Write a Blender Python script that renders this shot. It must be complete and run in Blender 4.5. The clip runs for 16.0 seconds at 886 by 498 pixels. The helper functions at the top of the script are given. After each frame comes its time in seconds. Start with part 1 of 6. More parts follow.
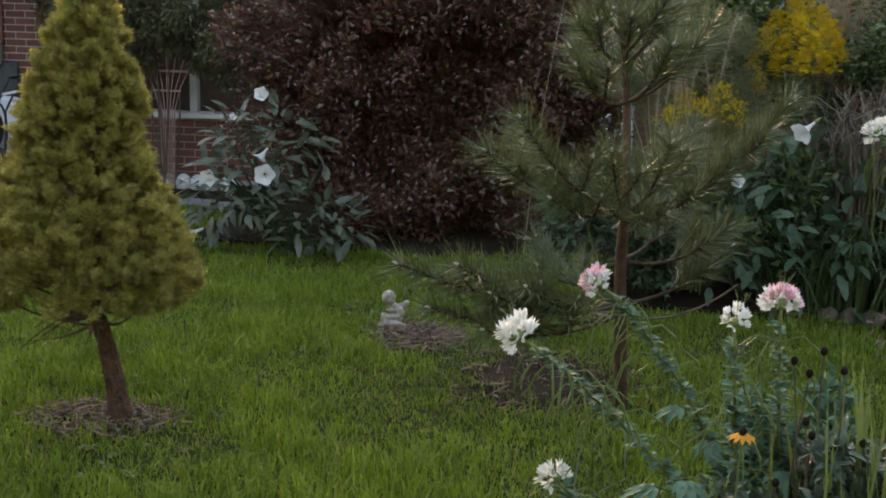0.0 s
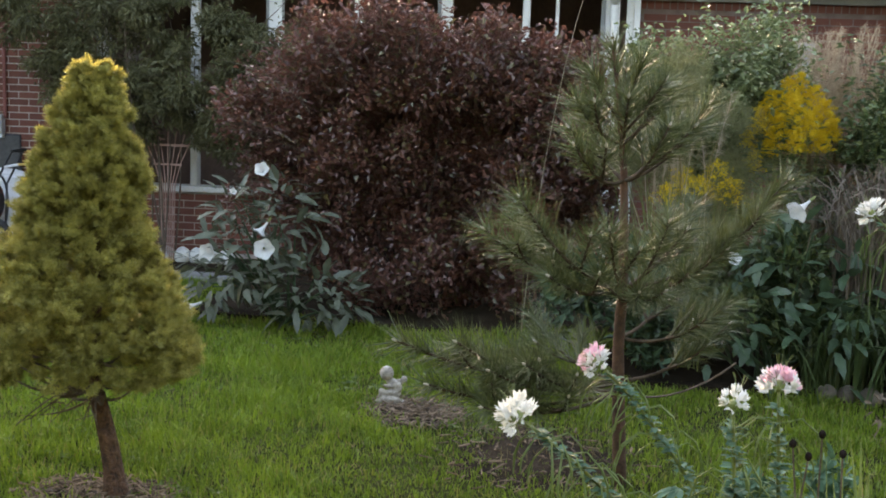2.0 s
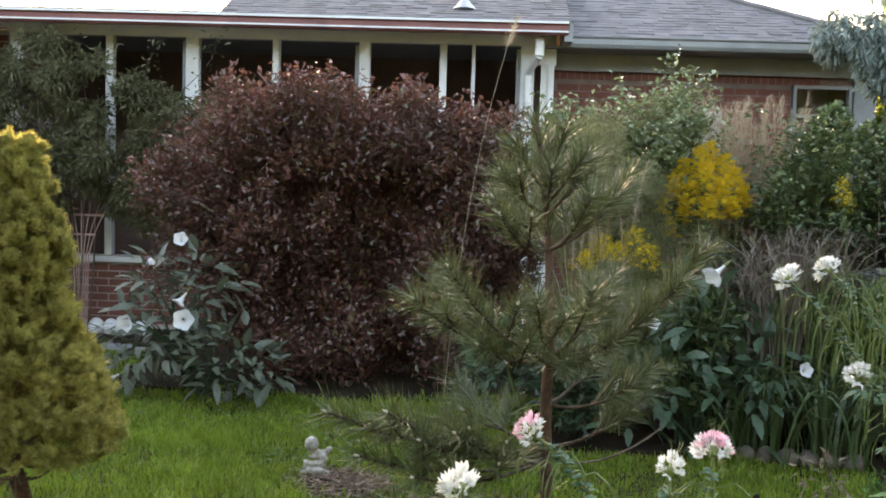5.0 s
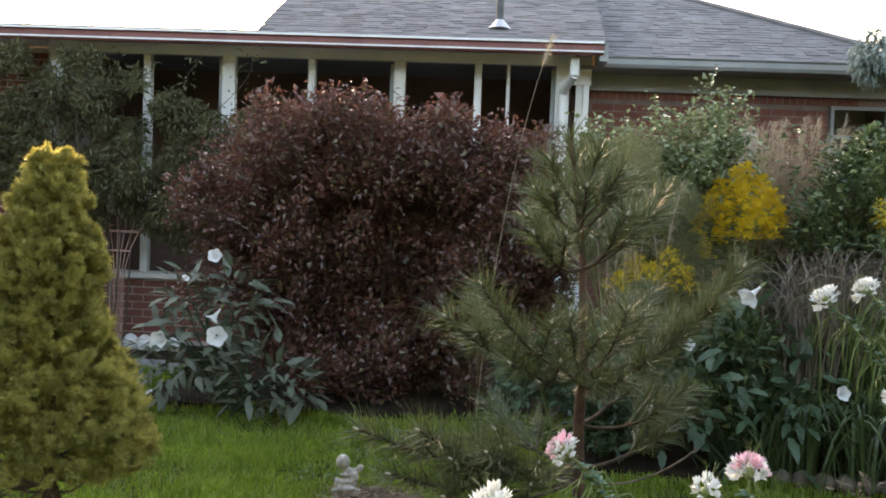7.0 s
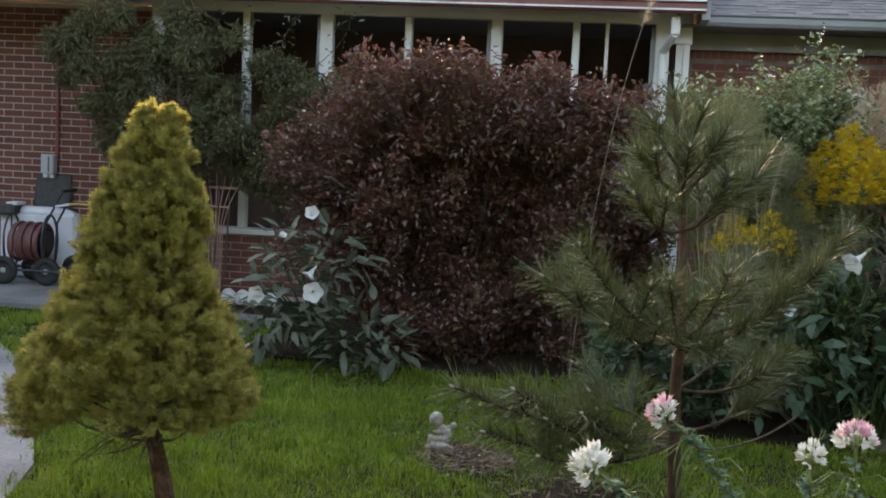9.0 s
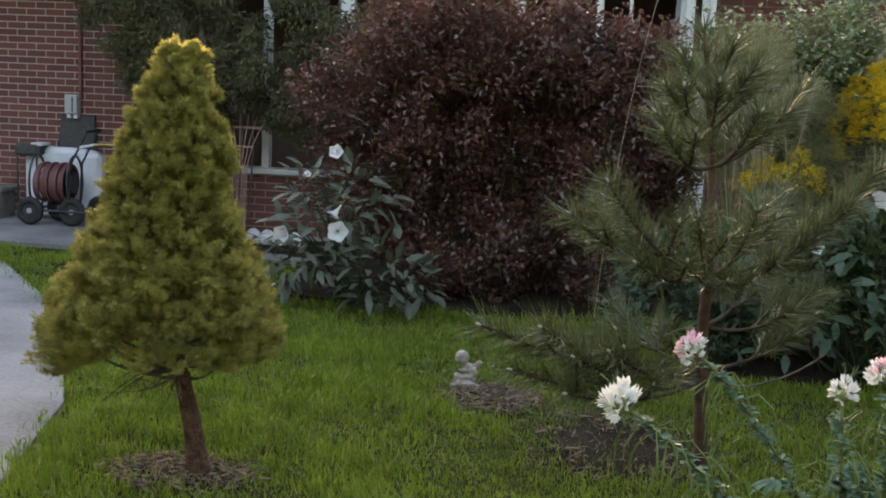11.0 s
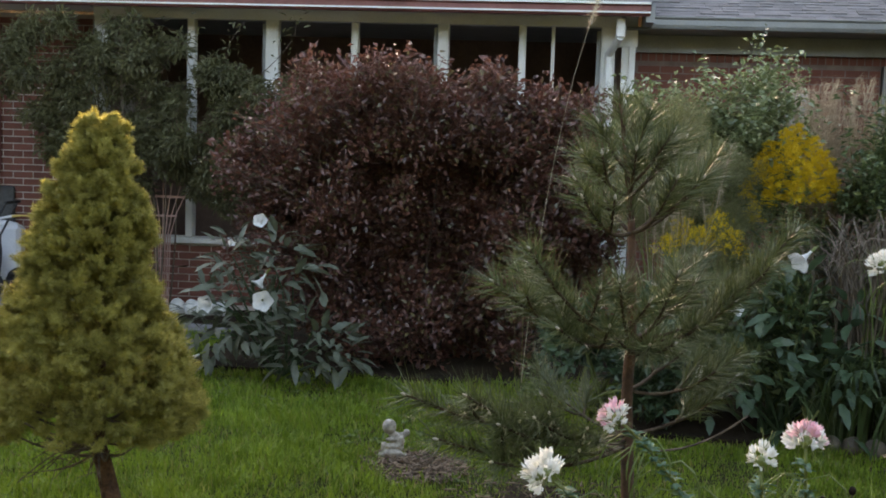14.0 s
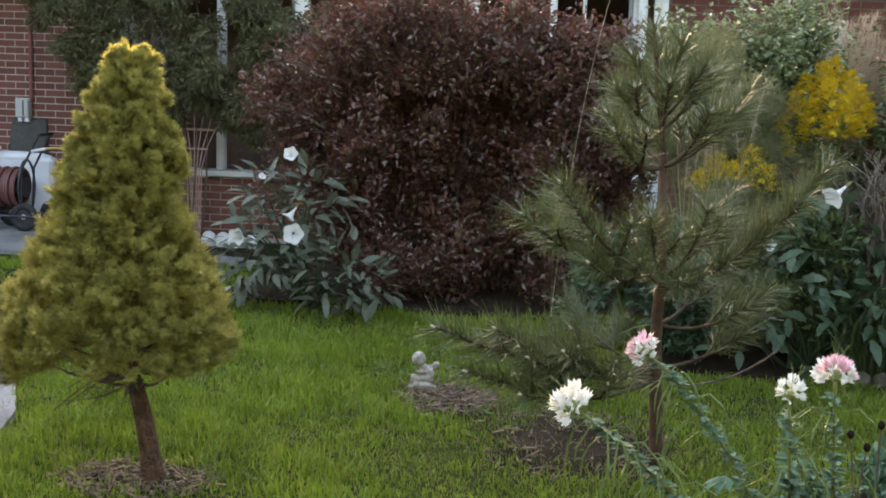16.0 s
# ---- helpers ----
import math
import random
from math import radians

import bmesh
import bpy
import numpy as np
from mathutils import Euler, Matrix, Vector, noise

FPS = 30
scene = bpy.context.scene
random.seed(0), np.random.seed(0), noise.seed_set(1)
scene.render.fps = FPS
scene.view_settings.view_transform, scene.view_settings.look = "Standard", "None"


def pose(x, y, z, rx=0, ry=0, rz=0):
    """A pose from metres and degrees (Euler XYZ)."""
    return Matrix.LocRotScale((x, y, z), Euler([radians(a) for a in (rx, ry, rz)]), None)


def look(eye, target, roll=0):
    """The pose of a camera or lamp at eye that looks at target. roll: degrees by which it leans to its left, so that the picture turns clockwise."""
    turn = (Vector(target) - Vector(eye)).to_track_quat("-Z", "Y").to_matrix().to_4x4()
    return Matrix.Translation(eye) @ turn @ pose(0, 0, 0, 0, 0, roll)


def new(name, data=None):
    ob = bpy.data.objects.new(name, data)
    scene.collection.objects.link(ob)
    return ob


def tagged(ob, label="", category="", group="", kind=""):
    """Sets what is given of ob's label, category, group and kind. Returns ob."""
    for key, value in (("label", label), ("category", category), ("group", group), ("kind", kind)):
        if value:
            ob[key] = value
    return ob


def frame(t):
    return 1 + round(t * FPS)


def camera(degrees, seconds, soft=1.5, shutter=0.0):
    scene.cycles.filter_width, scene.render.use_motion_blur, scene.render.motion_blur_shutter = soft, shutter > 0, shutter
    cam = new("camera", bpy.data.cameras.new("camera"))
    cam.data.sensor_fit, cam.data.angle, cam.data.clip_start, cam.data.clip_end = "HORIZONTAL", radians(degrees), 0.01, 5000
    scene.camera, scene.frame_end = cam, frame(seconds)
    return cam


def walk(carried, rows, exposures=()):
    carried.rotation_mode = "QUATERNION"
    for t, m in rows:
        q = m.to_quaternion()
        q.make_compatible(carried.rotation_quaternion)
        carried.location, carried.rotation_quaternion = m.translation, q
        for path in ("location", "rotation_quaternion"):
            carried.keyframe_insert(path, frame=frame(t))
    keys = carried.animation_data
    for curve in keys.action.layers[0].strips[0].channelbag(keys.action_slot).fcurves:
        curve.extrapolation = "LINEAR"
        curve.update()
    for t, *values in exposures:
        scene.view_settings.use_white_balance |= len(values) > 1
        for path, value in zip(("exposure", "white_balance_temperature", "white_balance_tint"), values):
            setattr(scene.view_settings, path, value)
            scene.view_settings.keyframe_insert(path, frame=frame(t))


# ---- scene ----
cam = camera(41.7, 16.0, soft=1.8)
PATH = [
    (0, (0.353, 0.662, 1.573), (0.144, 2.613, 1.183), 1.6),
    (0.5, (0.351, 0.665, 1.571), (0.176, 2.623, 1.205), 1.9),
    (1, (0.352, 0.667, 1.577), (0.182, 2.628, 1.226), 2.3),
    (1.5, (0.344, 0.657, 1.586), (0.141, 2.622, 1.277), 2.0),
    (2, (0.348, 0.64, 1.597), (0.138, 2.611, 1.329), 1.9),
    (2.5, (0.356, 0.647, 1.599), (0.307, 2.633, 1.375), 2.1),
    (3, (0.341, 0.643, 1.608), (0.382, 2.633, 1.414), 1.4),
    (3.5, (0.326, 0.627, 1.609), (0.4, 2.617, 1.424), 1.4),
    (4, (0.314, 0.634, 1.605), (0.397, 2.621, 1.391), 1.2),
    (4.5, (0.303, 0.621, 1.613), (0.33, 2.612, 1.425), 1.6),
    (5, (0.29, 0.607, 1.615), (0.226, 2.6, 1.463), 1.7),
    (5.2, (0.286, 0.601, 1.613), (0.192, 2.594, 1.47), 2.0),
    (7.3, (0.289, 0.624, 1.605), (0.154, 2.616, 1.486), 2.1),
    (7.5, (0.284, 0.626, 1.606), (0.112, 2.615, 1.486), 2.1),
    (8, (0.277, 0.611, 1.598), (0.032, 2.592, 1.473), 2.7),
    (8.5, (0.268, 0.623, 1.596), (0.011, 2.601, 1.443), 2.9),
    (9, (0.265, 0.632, 1.596), (-0.01, 2.603, 1.403), 2.6),
    (9.5, (0.26, 0.636, 1.596), (-0.026, 2.603, 1.381), 2.7),
    (11.8, (0.25, 0.667, 1.579), (-0.063, 2.616, 1.258), 2.1),
    (12, (0.253, 0.671, 1.581), (-0.047, 2.622, 1.26), 2.0),
    (12.5, (0.258, 0.677, 1.591), (-0.015, 2.64, 1.326), 1.5),
    (13, (0.262, 0.658, 1.606), (0.093, 2.647, 1.482), 1.5),
    (13.5, (0.268, 0.655, 1.606), (0.11, 2.644, 1.469), 1.7),
    (14, (0.268, 0.654, 1.604), (0.076, 2.636, 1.421), 1.8),
    (14.5, (0.272, 0.659, 1.595), (0.076, 2.636, 1.362), 1.5),
    (15, (0.277, 0.668, 1.595), (0.069, 2.637, 1.314), 1.5),
    (15.5, (0.275, 0.67, 1.592), (0.045, 2.631, 1.269), 1.7),
    (16, (0.27, 0.658, 1.598), (0.031, 2.621, 1.302), 1.9),
]
EXPOSURE = [(0, 2.85), (0.4, 3.30), (1, 3.40), (2, 3.40), (3, 3.35), (3.5, 3.30), (4.5, 3.40), (5, 3.50), (7.5, 3.15), (8.5, 2.95), (9.5, 2.85), (12, 3.15), (12.5, 3.30), (13, 3.40), (13.5, 3.05), (14.5, 2.95), (15, 3.10), (15.5, 3.30), (16, 3.45)]
walk(cam, [(t, look(eye, aim, roll)) for t, eye, aim, roll in PATH], [(t, stops, 8000, 20) for t, stops in EXPOSURE])

# ---- light ----
SUN_EL, SUN_AZ = radians(11.2), radians(20)  # low sun behind the house, to its left end
world = bpy.data.worlds.new("world")
scene.world = world
world.use_nodes = True
wn = world.node_tree.nodes
sky = wn.new("ShaderNodeTexSky")
sky.sky_type, sky.sun_disc = "NISHITA", False
sky.sun_elevation, sky.sun_rotation = SUN_EL, -SUN_AZ
sky.air_density, sky.dust_density = 1.0, 2.0
world.node_tree.links.new(sky.outputs[0], wn["Background"].inputs[0])
wn["Background"].inputs[1].default_value = 0.15
sun = new("sun", bpy.data.lights.new("sun", "SUN"))
sun.data.energy, sun.data.angle, sun.data.color = 3.0, radians(0.6), (1.0, 0.86, 0.66)
sun.matrix_world = look((-math.sin(SUN_AZ) * 30, math.cos(SUN_AZ) * 30, math.tan(SUN_EL) * 30), (0, 0, 0))


# ---- materials ----
def material(name, dark, light, rough=0.7, scale=20.0, fine=150.0, bump=0.2, metal=0.0, island=0.0, glow=0.0, obj=0.0, spec=0.5, depth=0.01, third=None):
    """Two colours mixed by a coarse and a fine noise, with relief; island: tint from leaf to leaf; glow: share of light
    let through; third: (colour, share) of the leaves given another colour, turned or painted as backlit.
    """
    m = bpy.data.materials.new(name)
    m.use_nodes = True
    nt = m.node_tree
    nd, lk = nt.nodes, nt.links.new
    bsdf = nd["Principled BSDF"]
    geo = nd.new("ShaderNodeTexCoord")
    a, b = nd.new("ShaderNodeTexNoise"), nd.new("ShaderNodeTexNoise")
    a.inputs["Scale"].default_value, b.inputs["Scale"].default_value = scale, fine
    a.inputs["Detail"].default_value, b.inputs["Detail"].default_value = 4, 3
    lk(geo.outputs["Object"], a.inputs["Vector"])
    lk(geo.outputs["Object"], b.inputs["Vector"])
    mix = nd.new("ShaderNodeMath")
    mix.operation = "MULTIPLY_ADD"
    lk(b.outputs[0], mix.inputs[0])
    mix.inputs[1].default_value = 0.6
    lk(a.outputs[0], mix.inputs[2])
    span = nd.new("ShaderNodeMapRange")
    span.inputs[1].default_value, span.inputs[2].default_value = 0.55, 1.05
    lk(mix.outputs[0], span.inputs[0])
    fac = span.outputs[0]
    for amount, node_type, socket in ((island, "ShaderNodeNewGeometry", "Random Per Island"), (obj, "ShaderNodeObjectInfo", "Random")):
        if amount:
            src = nd.new(node_type)
            m2 = nd.new("ShaderNodeMix")
            m2.data_type = "FLOAT"
            m2.inputs[0].default_value = amount
            lk(fac, m2.inputs[2])
            lk(src.outputs[socket], m2.inputs[3])
            fac = m2.outputs[0]
    ramp = nd.new("ShaderNodeMix")
    ramp.data_type = "RGBA"
    ramp.inputs[6].default_value, ramp.inputs[7].default_value = (*dark, 1), (*light, 1)
    lk(fac, ramp.inputs[0])
    tint = ramp.outputs[2]
    if third:
        src, spun, part_, over = nd.new("ShaderNodeNewGeometry"), nd.new("ShaderNodeMath"), nd.new("ShaderNodeMath"), nd.new("ShaderNodeMath")
        spun.operation, part_.operation, over.operation = "MULTIPLY", "FRACT", "LESS_THAN"
        lk(src.outputs["Random Per Island"], spun.inputs[0])
        spun.inputs[1].default_value = 37.7
        lk(spun.outputs[0], part_.inputs[0])
        lk(part_.outputs[0], over.inputs[0])
        over.inputs[1].default_value = third[1]
        third_tint = nd.new("ShaderNodeMix")
        third_tint.data_type = "RGBA"
        lk(over.outputs[0], third_tint.inputs[0])
        lk(tint, third_tint.inputs[6])
        third_tint.inputs[7].default_value = (*third[0], 1)
        tint = third_tint.outputs[2]
    lk(tint, bsdf.inputs["Base Color"])
    bsdf.inputs["Roughness"].default_value, bsdf.inputs["Metallic"].default_value = rough, metal
    bsdf.inputs["Specular IOR Level"].default_value = spec
    if bump:
        bm_ = nd.new("ShaderNodeBump")
        bm_.inputs["Strength"].default_value, bm_.inputs["Distance"].default_value = bump, depth
        lk(mix.outputs[0], bm_.inputs["Height"])
        lk(bm_.outputs[0], bsdf.inputs["Normal"])
    if glow:
        tr, ms = nd.new("ShaderNodeBsdfTranslucent"), nd.new("ShaderNodeMixShader")
        lk(tint, tr.inputs[0])
        ms.inputs[0].default_value = glow
        lk(bsdf.outputs[0], ms.inputs[1])
        lk(tr.outputs[0], ms.inputs[2])
        lk(ms.outputs[0], nd["Material Output"].inputs[0])
    return m


def leafy(name, dark, light, rough=0.5, glow=0.3, island=0.6, spec=0.4, scale=3.0, third=None):
    return material(name, dark, light, rough, scale, 60.0, 0.0, island=island, glow=glow, spec=spec, third=third)


M = dict(
    hedge=material("skylight_blocker", (0.018, 0.026, 0.012), (0.055, 0.070, 0.028), 0.95, 0.8, 9, 0.8, depth=0.2),
    feather=leafy("feathery_leaf", (0.105, 0.115, 0.048), (0.30, 0.295, 0.14), 0.6, 0.4),
    silver=leafy("silver_leaf", (0.085, 0.115, 0.095), (0.36, 0.43, 0.39), 0.33, 0.3, spec=0.7),
    soil=material("soil", (0.014, 0.010, 0.006), (0.048, 0.033, 0.021), 0.95, 3, 60, 0.8, depth=0.03, spec=0.1),
    turf=material("turf", (0.024, 0.024, 0.010), (0.060, 0.070, 0.018), 1.0, 5.0, 70, 0.8, depth=0.03, spec=0.05),
    grass=leafy("grass", (0.064, 0.116, 0.013), (0.305, 0.415, 0.042), 0.5, 0.4, island=0.45, scale=3.2, third=((0.30, 0.30, 0.07), 0.07)),
    drygrass=leafy("dry_grass", (0.16, 0.12, 0.05), (0.34, 0.27, 0.13), 0.8, 0.3),
    concrete=material("concrete", (0.13, 0.125, 0.12), (0.30, 0.29, 0.28), 0.85, 2.0, 45, 0.35),
    mulch=material("mulch", (0.034, 0.022, 0.015), (0.29, 0.195, 0.125), 0.9, 6, 80, 0.4, island=0.7),
    bark=material("bark", (0.040, 0.020, 0.011), (0.175, 0.082, 0.042), 0.9, 22, 90, 1.0, depth=0.03),
    pinebark=material("pine_bark", (0.058, 0.031, 0.020), (0.165, 0.082, 0.050), 0.9, 14, 70, 0.8),
    twig=material("twig", (0.06, 0.042, 0.03), (0.17, 0.12, 0.085), 0.85, 20, 90, 0.4),
    pinelimb=material("pine_limb", (0.050, 0.036, 0.026), (0.125, 0.092, 0.066), 0.95, 20, 90, 0.6, spec=0.08),
    bud=material("bud", (0.42, 0.36, 0.28), (0.66, 0.58, 0.48), 0.7, 40, 200, 0.2),
    spruce=leafy("spruce_needle", (0.130, 0.122, 0.028), (0.56, 0.49, 0.135), 0.55, 0.35, island=0.35, scale=11.0),
    pine=leafy("pine_needle", (0.036, 0.050, 0.016), (0.18, 0.20, 0.080), 0.34, 0.2, spec=0.6),
    purple=leafy("purple_leaf", (0.070, 0.033, 0.026), (0.25, 0.102, 0.070), 0.30, 0.35, island=0.35, spec=0.7, third=((0.15, 0.115, 0.050), 0.14)),
    willow=leafy("narrow_leaf", (0.060, 0.062, 0.028), (0.21, 0.20, 0.095), 0.38, 0.4),
    rose=leafy("rose_leaf", (0.050, 0.078, 0.028), (0.36, 0.41, 0.21), 0.22, 0.3, spec=0.9),
    green=leafy("green_leaf", (0.028, 0.052, 0.020), (0.135, 0.190, 0.072), 0.30, 0.3, spec=0.6, third=((0.22, 0.26, 0.11), 0.18)),
    # shade darkens this leaf colour; its yellow third stands in for backlight
    shadeleaf=leafy("shaded_tree_leaf", (0.018, 0.032, 0.012), (0.085, 0.115, 0.045), 0.4, 0.4, third=((0.34, 0.32, 0.04), 0.22)),
    blue=leafy("grey_green_leaf", (0.035, 0.058, 0.036), (0.13, 0.175, 0.125), 0.36, 0.25),
    yellowgreen=leafy("sunlit_leaf", (0.05, 0.085, 0.012), (0.24, 0.25, 0.03), 0.5, 0.55),
    datura=leafy("datura_leaf", (0.052, 0.066, 0.040), (0.185, 0.20, 0.14), 0.38, 0.22),
    daturagreen=leafy("moonflower_leaf", (0.028, 0.055, 0.028), (0.10, 0.16, 0.085), 0.36, 0.25),
    trumpet=material("trumpet_petal", (0.70, 0.68, 0.64), (0.86, 0.85, 0.82), 0.6, 15, 80, 0.1, glow=0.35),
    petalwhite=material("white_petal", (0.74, 0.73, 0.68), (0.88, 0.87, 0.84), 0.6, 30, 150, 0.0, obj=0.4, glow=0.3),
    petalpink=material("pink_petal", (0.80, 0.34, 0.45), (0.90, 0.72, 0.76), 0.6, 30, 150, 0.0, obj=0.6, glow=0.3),
    freshleaf=leafy("fresh_broad_leaf", (0.040, 0.100, 0.028), (0.13, 0.235, 0.070), 0.6, 0.25, spec=0.15),
    darkstem=material("dark_stem", (0.022, 0.015, 0.012), (0.07, 0.045, 0.034), 0.9, 20, 90, 0.4, spec=0.1),
    gold=leafy("goldenrod_bloom", (0.58, 0.37, 0.012), (0.88, 0.66, 0.04), 0.7, 0.35),
    cleome=leafy("cleome_leaf", (0.032, 0.080, 0.044), (0.135, 0.235, 0.15), 0.6, 0.12, spec=0.12),
    stem=leafy("green_stem", (0.10, 0.13, 0.03), (0.22, 0.25, 0.08), 0.5, 0.1),
    blade=leafy("blade_leaf", (0.07, 0.12, 0.03), (0.24, 0.29, 0.09), 0.45, 0.35),
    thatch=leafy("withered_blade", (0.10, 0.075, 0.055), (0.26, 0.20, 0.15), 0.8, 0.2),
    plume=leafy("grass_plume", (0.36, 0.28, 0.19), (0.58, 0.48, 0.36), 0.8, 0.4),
    cone=material("seed_cone", (0.010, 0.007, 0.006), (0.032, 0.023, 0.018), 0.95, 60, 300, 0.6, spec=0.05),
    orange=leafy("orange_ray", (0.62, 0.20, 0.01), (0.82, 0.38, 0.02), 0.6, 0.3),
    brick=material("red_brick", (0.10, 0.033, 0.025), (0.235, 0.082, 0.058), 0.85, 8, 90, 0.3, obj=0.55, island=0.3),
    mortar=material("mortar", (0.40, 0.33, 0.29), (0.54, 0.46, 0.41), 0.95, 10, 120, 0.4),
    # darker copy of mortar: eave shade on the right wall put into its colour
    shademortar=material("shaded_mortar", (0.15, 0.105, 0.09), (0.23, 0.17, 0.15), 0.95, 10, 120, 0.4),
    paint=material("white_paint", (0.66, 0.65, 0.62), (0.80, 0.79, 0.76), 0.55, 4, 60, 0.08),
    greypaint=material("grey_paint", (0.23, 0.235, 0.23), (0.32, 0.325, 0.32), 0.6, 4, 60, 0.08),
    maroon=material("maroon_metal", (0.16, 0.05, 0.045), (0.26, 0.09, 0.08), 0.5, 4, 60, 0.08),
    shingle=material("asphalt_shingle", (0.085, 0.078, 0.078), (0.215, 0.20, 0.20), 0.95, 6, 220, 0.5, island=0.4),
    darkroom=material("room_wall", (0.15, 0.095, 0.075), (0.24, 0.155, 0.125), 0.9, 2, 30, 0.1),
    stone=material("pale_stone", (0.55, 0.54, 0.51), (0.78, 0.77, 0.74), 0.85, 10, 90, 0.3),
    greystone=material("grey_stone", (0.060, 0.048, 0.034), (0.165, 0.132, 0.095), 0.9, 10, 90, 0.4),
    statue=material("cast_stone", (0.17, 0.135, 0.10), (0.56, 0.50, 0.42), 0.85, 45, 200, 0.3, depth=0.004),
    wood=material("weathered_wood", (0.11, 0.10, 0.09), (0.25, 0.23, 0.21), 0.9, 8, 90, 0.4),
    trellis=material("trellis_wood", (0.40, 0.22, 0.18), (0.56, 0.36, 0.31), 0.8, 8, 90, 0.2),
    rubber=material("rubber", (0.012, 0.012, 0.012), (0.035, 0.034, 0.033), 0.8, 20, 120, 0.2),
    hose=material("hose", (0.12, 0.042, 0.040), (0.21, 0.085, 0.075), 0.45, 10, 90, 0.05),
    steel=material("dark_steel", (0.05, 0.05, 0.055), (0.11, 0.11, 0.12), 0.4, 10, 90, 0.05, metal=0.7),
    brass=material("brass", (0.55, 0.36, 0.10), (0.75, 0.52, 0.18), 0.35, 10, 90, 0.05, metal=0.9),
    plastic=material("white_plastic", (0.62, 0.63, 0.66), (0.78, 0.79, 0.82), 0.45, 5, 60, 0.03),
    sling=material("woven_sling", (0.045, 0.045, 0.042), (0.085, 0.083, 0.08), 0.8, 30, 250, 0.2),
    metalbox=material("grey_metal", (0.42, 0.42, 0.42), (0.55, 0.55, 0.55), 0.5, 6, 80, 0.05, metal=0.2),
)
glass = bpy.data.materials.new("window_glass")
glass.use_nodes = True
g_ = glass.node_tree.nodes["Principled BSDF"]
g_.inputs["Base Color"].default_value = (0.8, 0.85, 0.85, 1)
g_.inputs["Roughness"].default_value, g_.inputs["Transmission Weight"].default_value = 0.03, 1.0
M["glass"] = glass


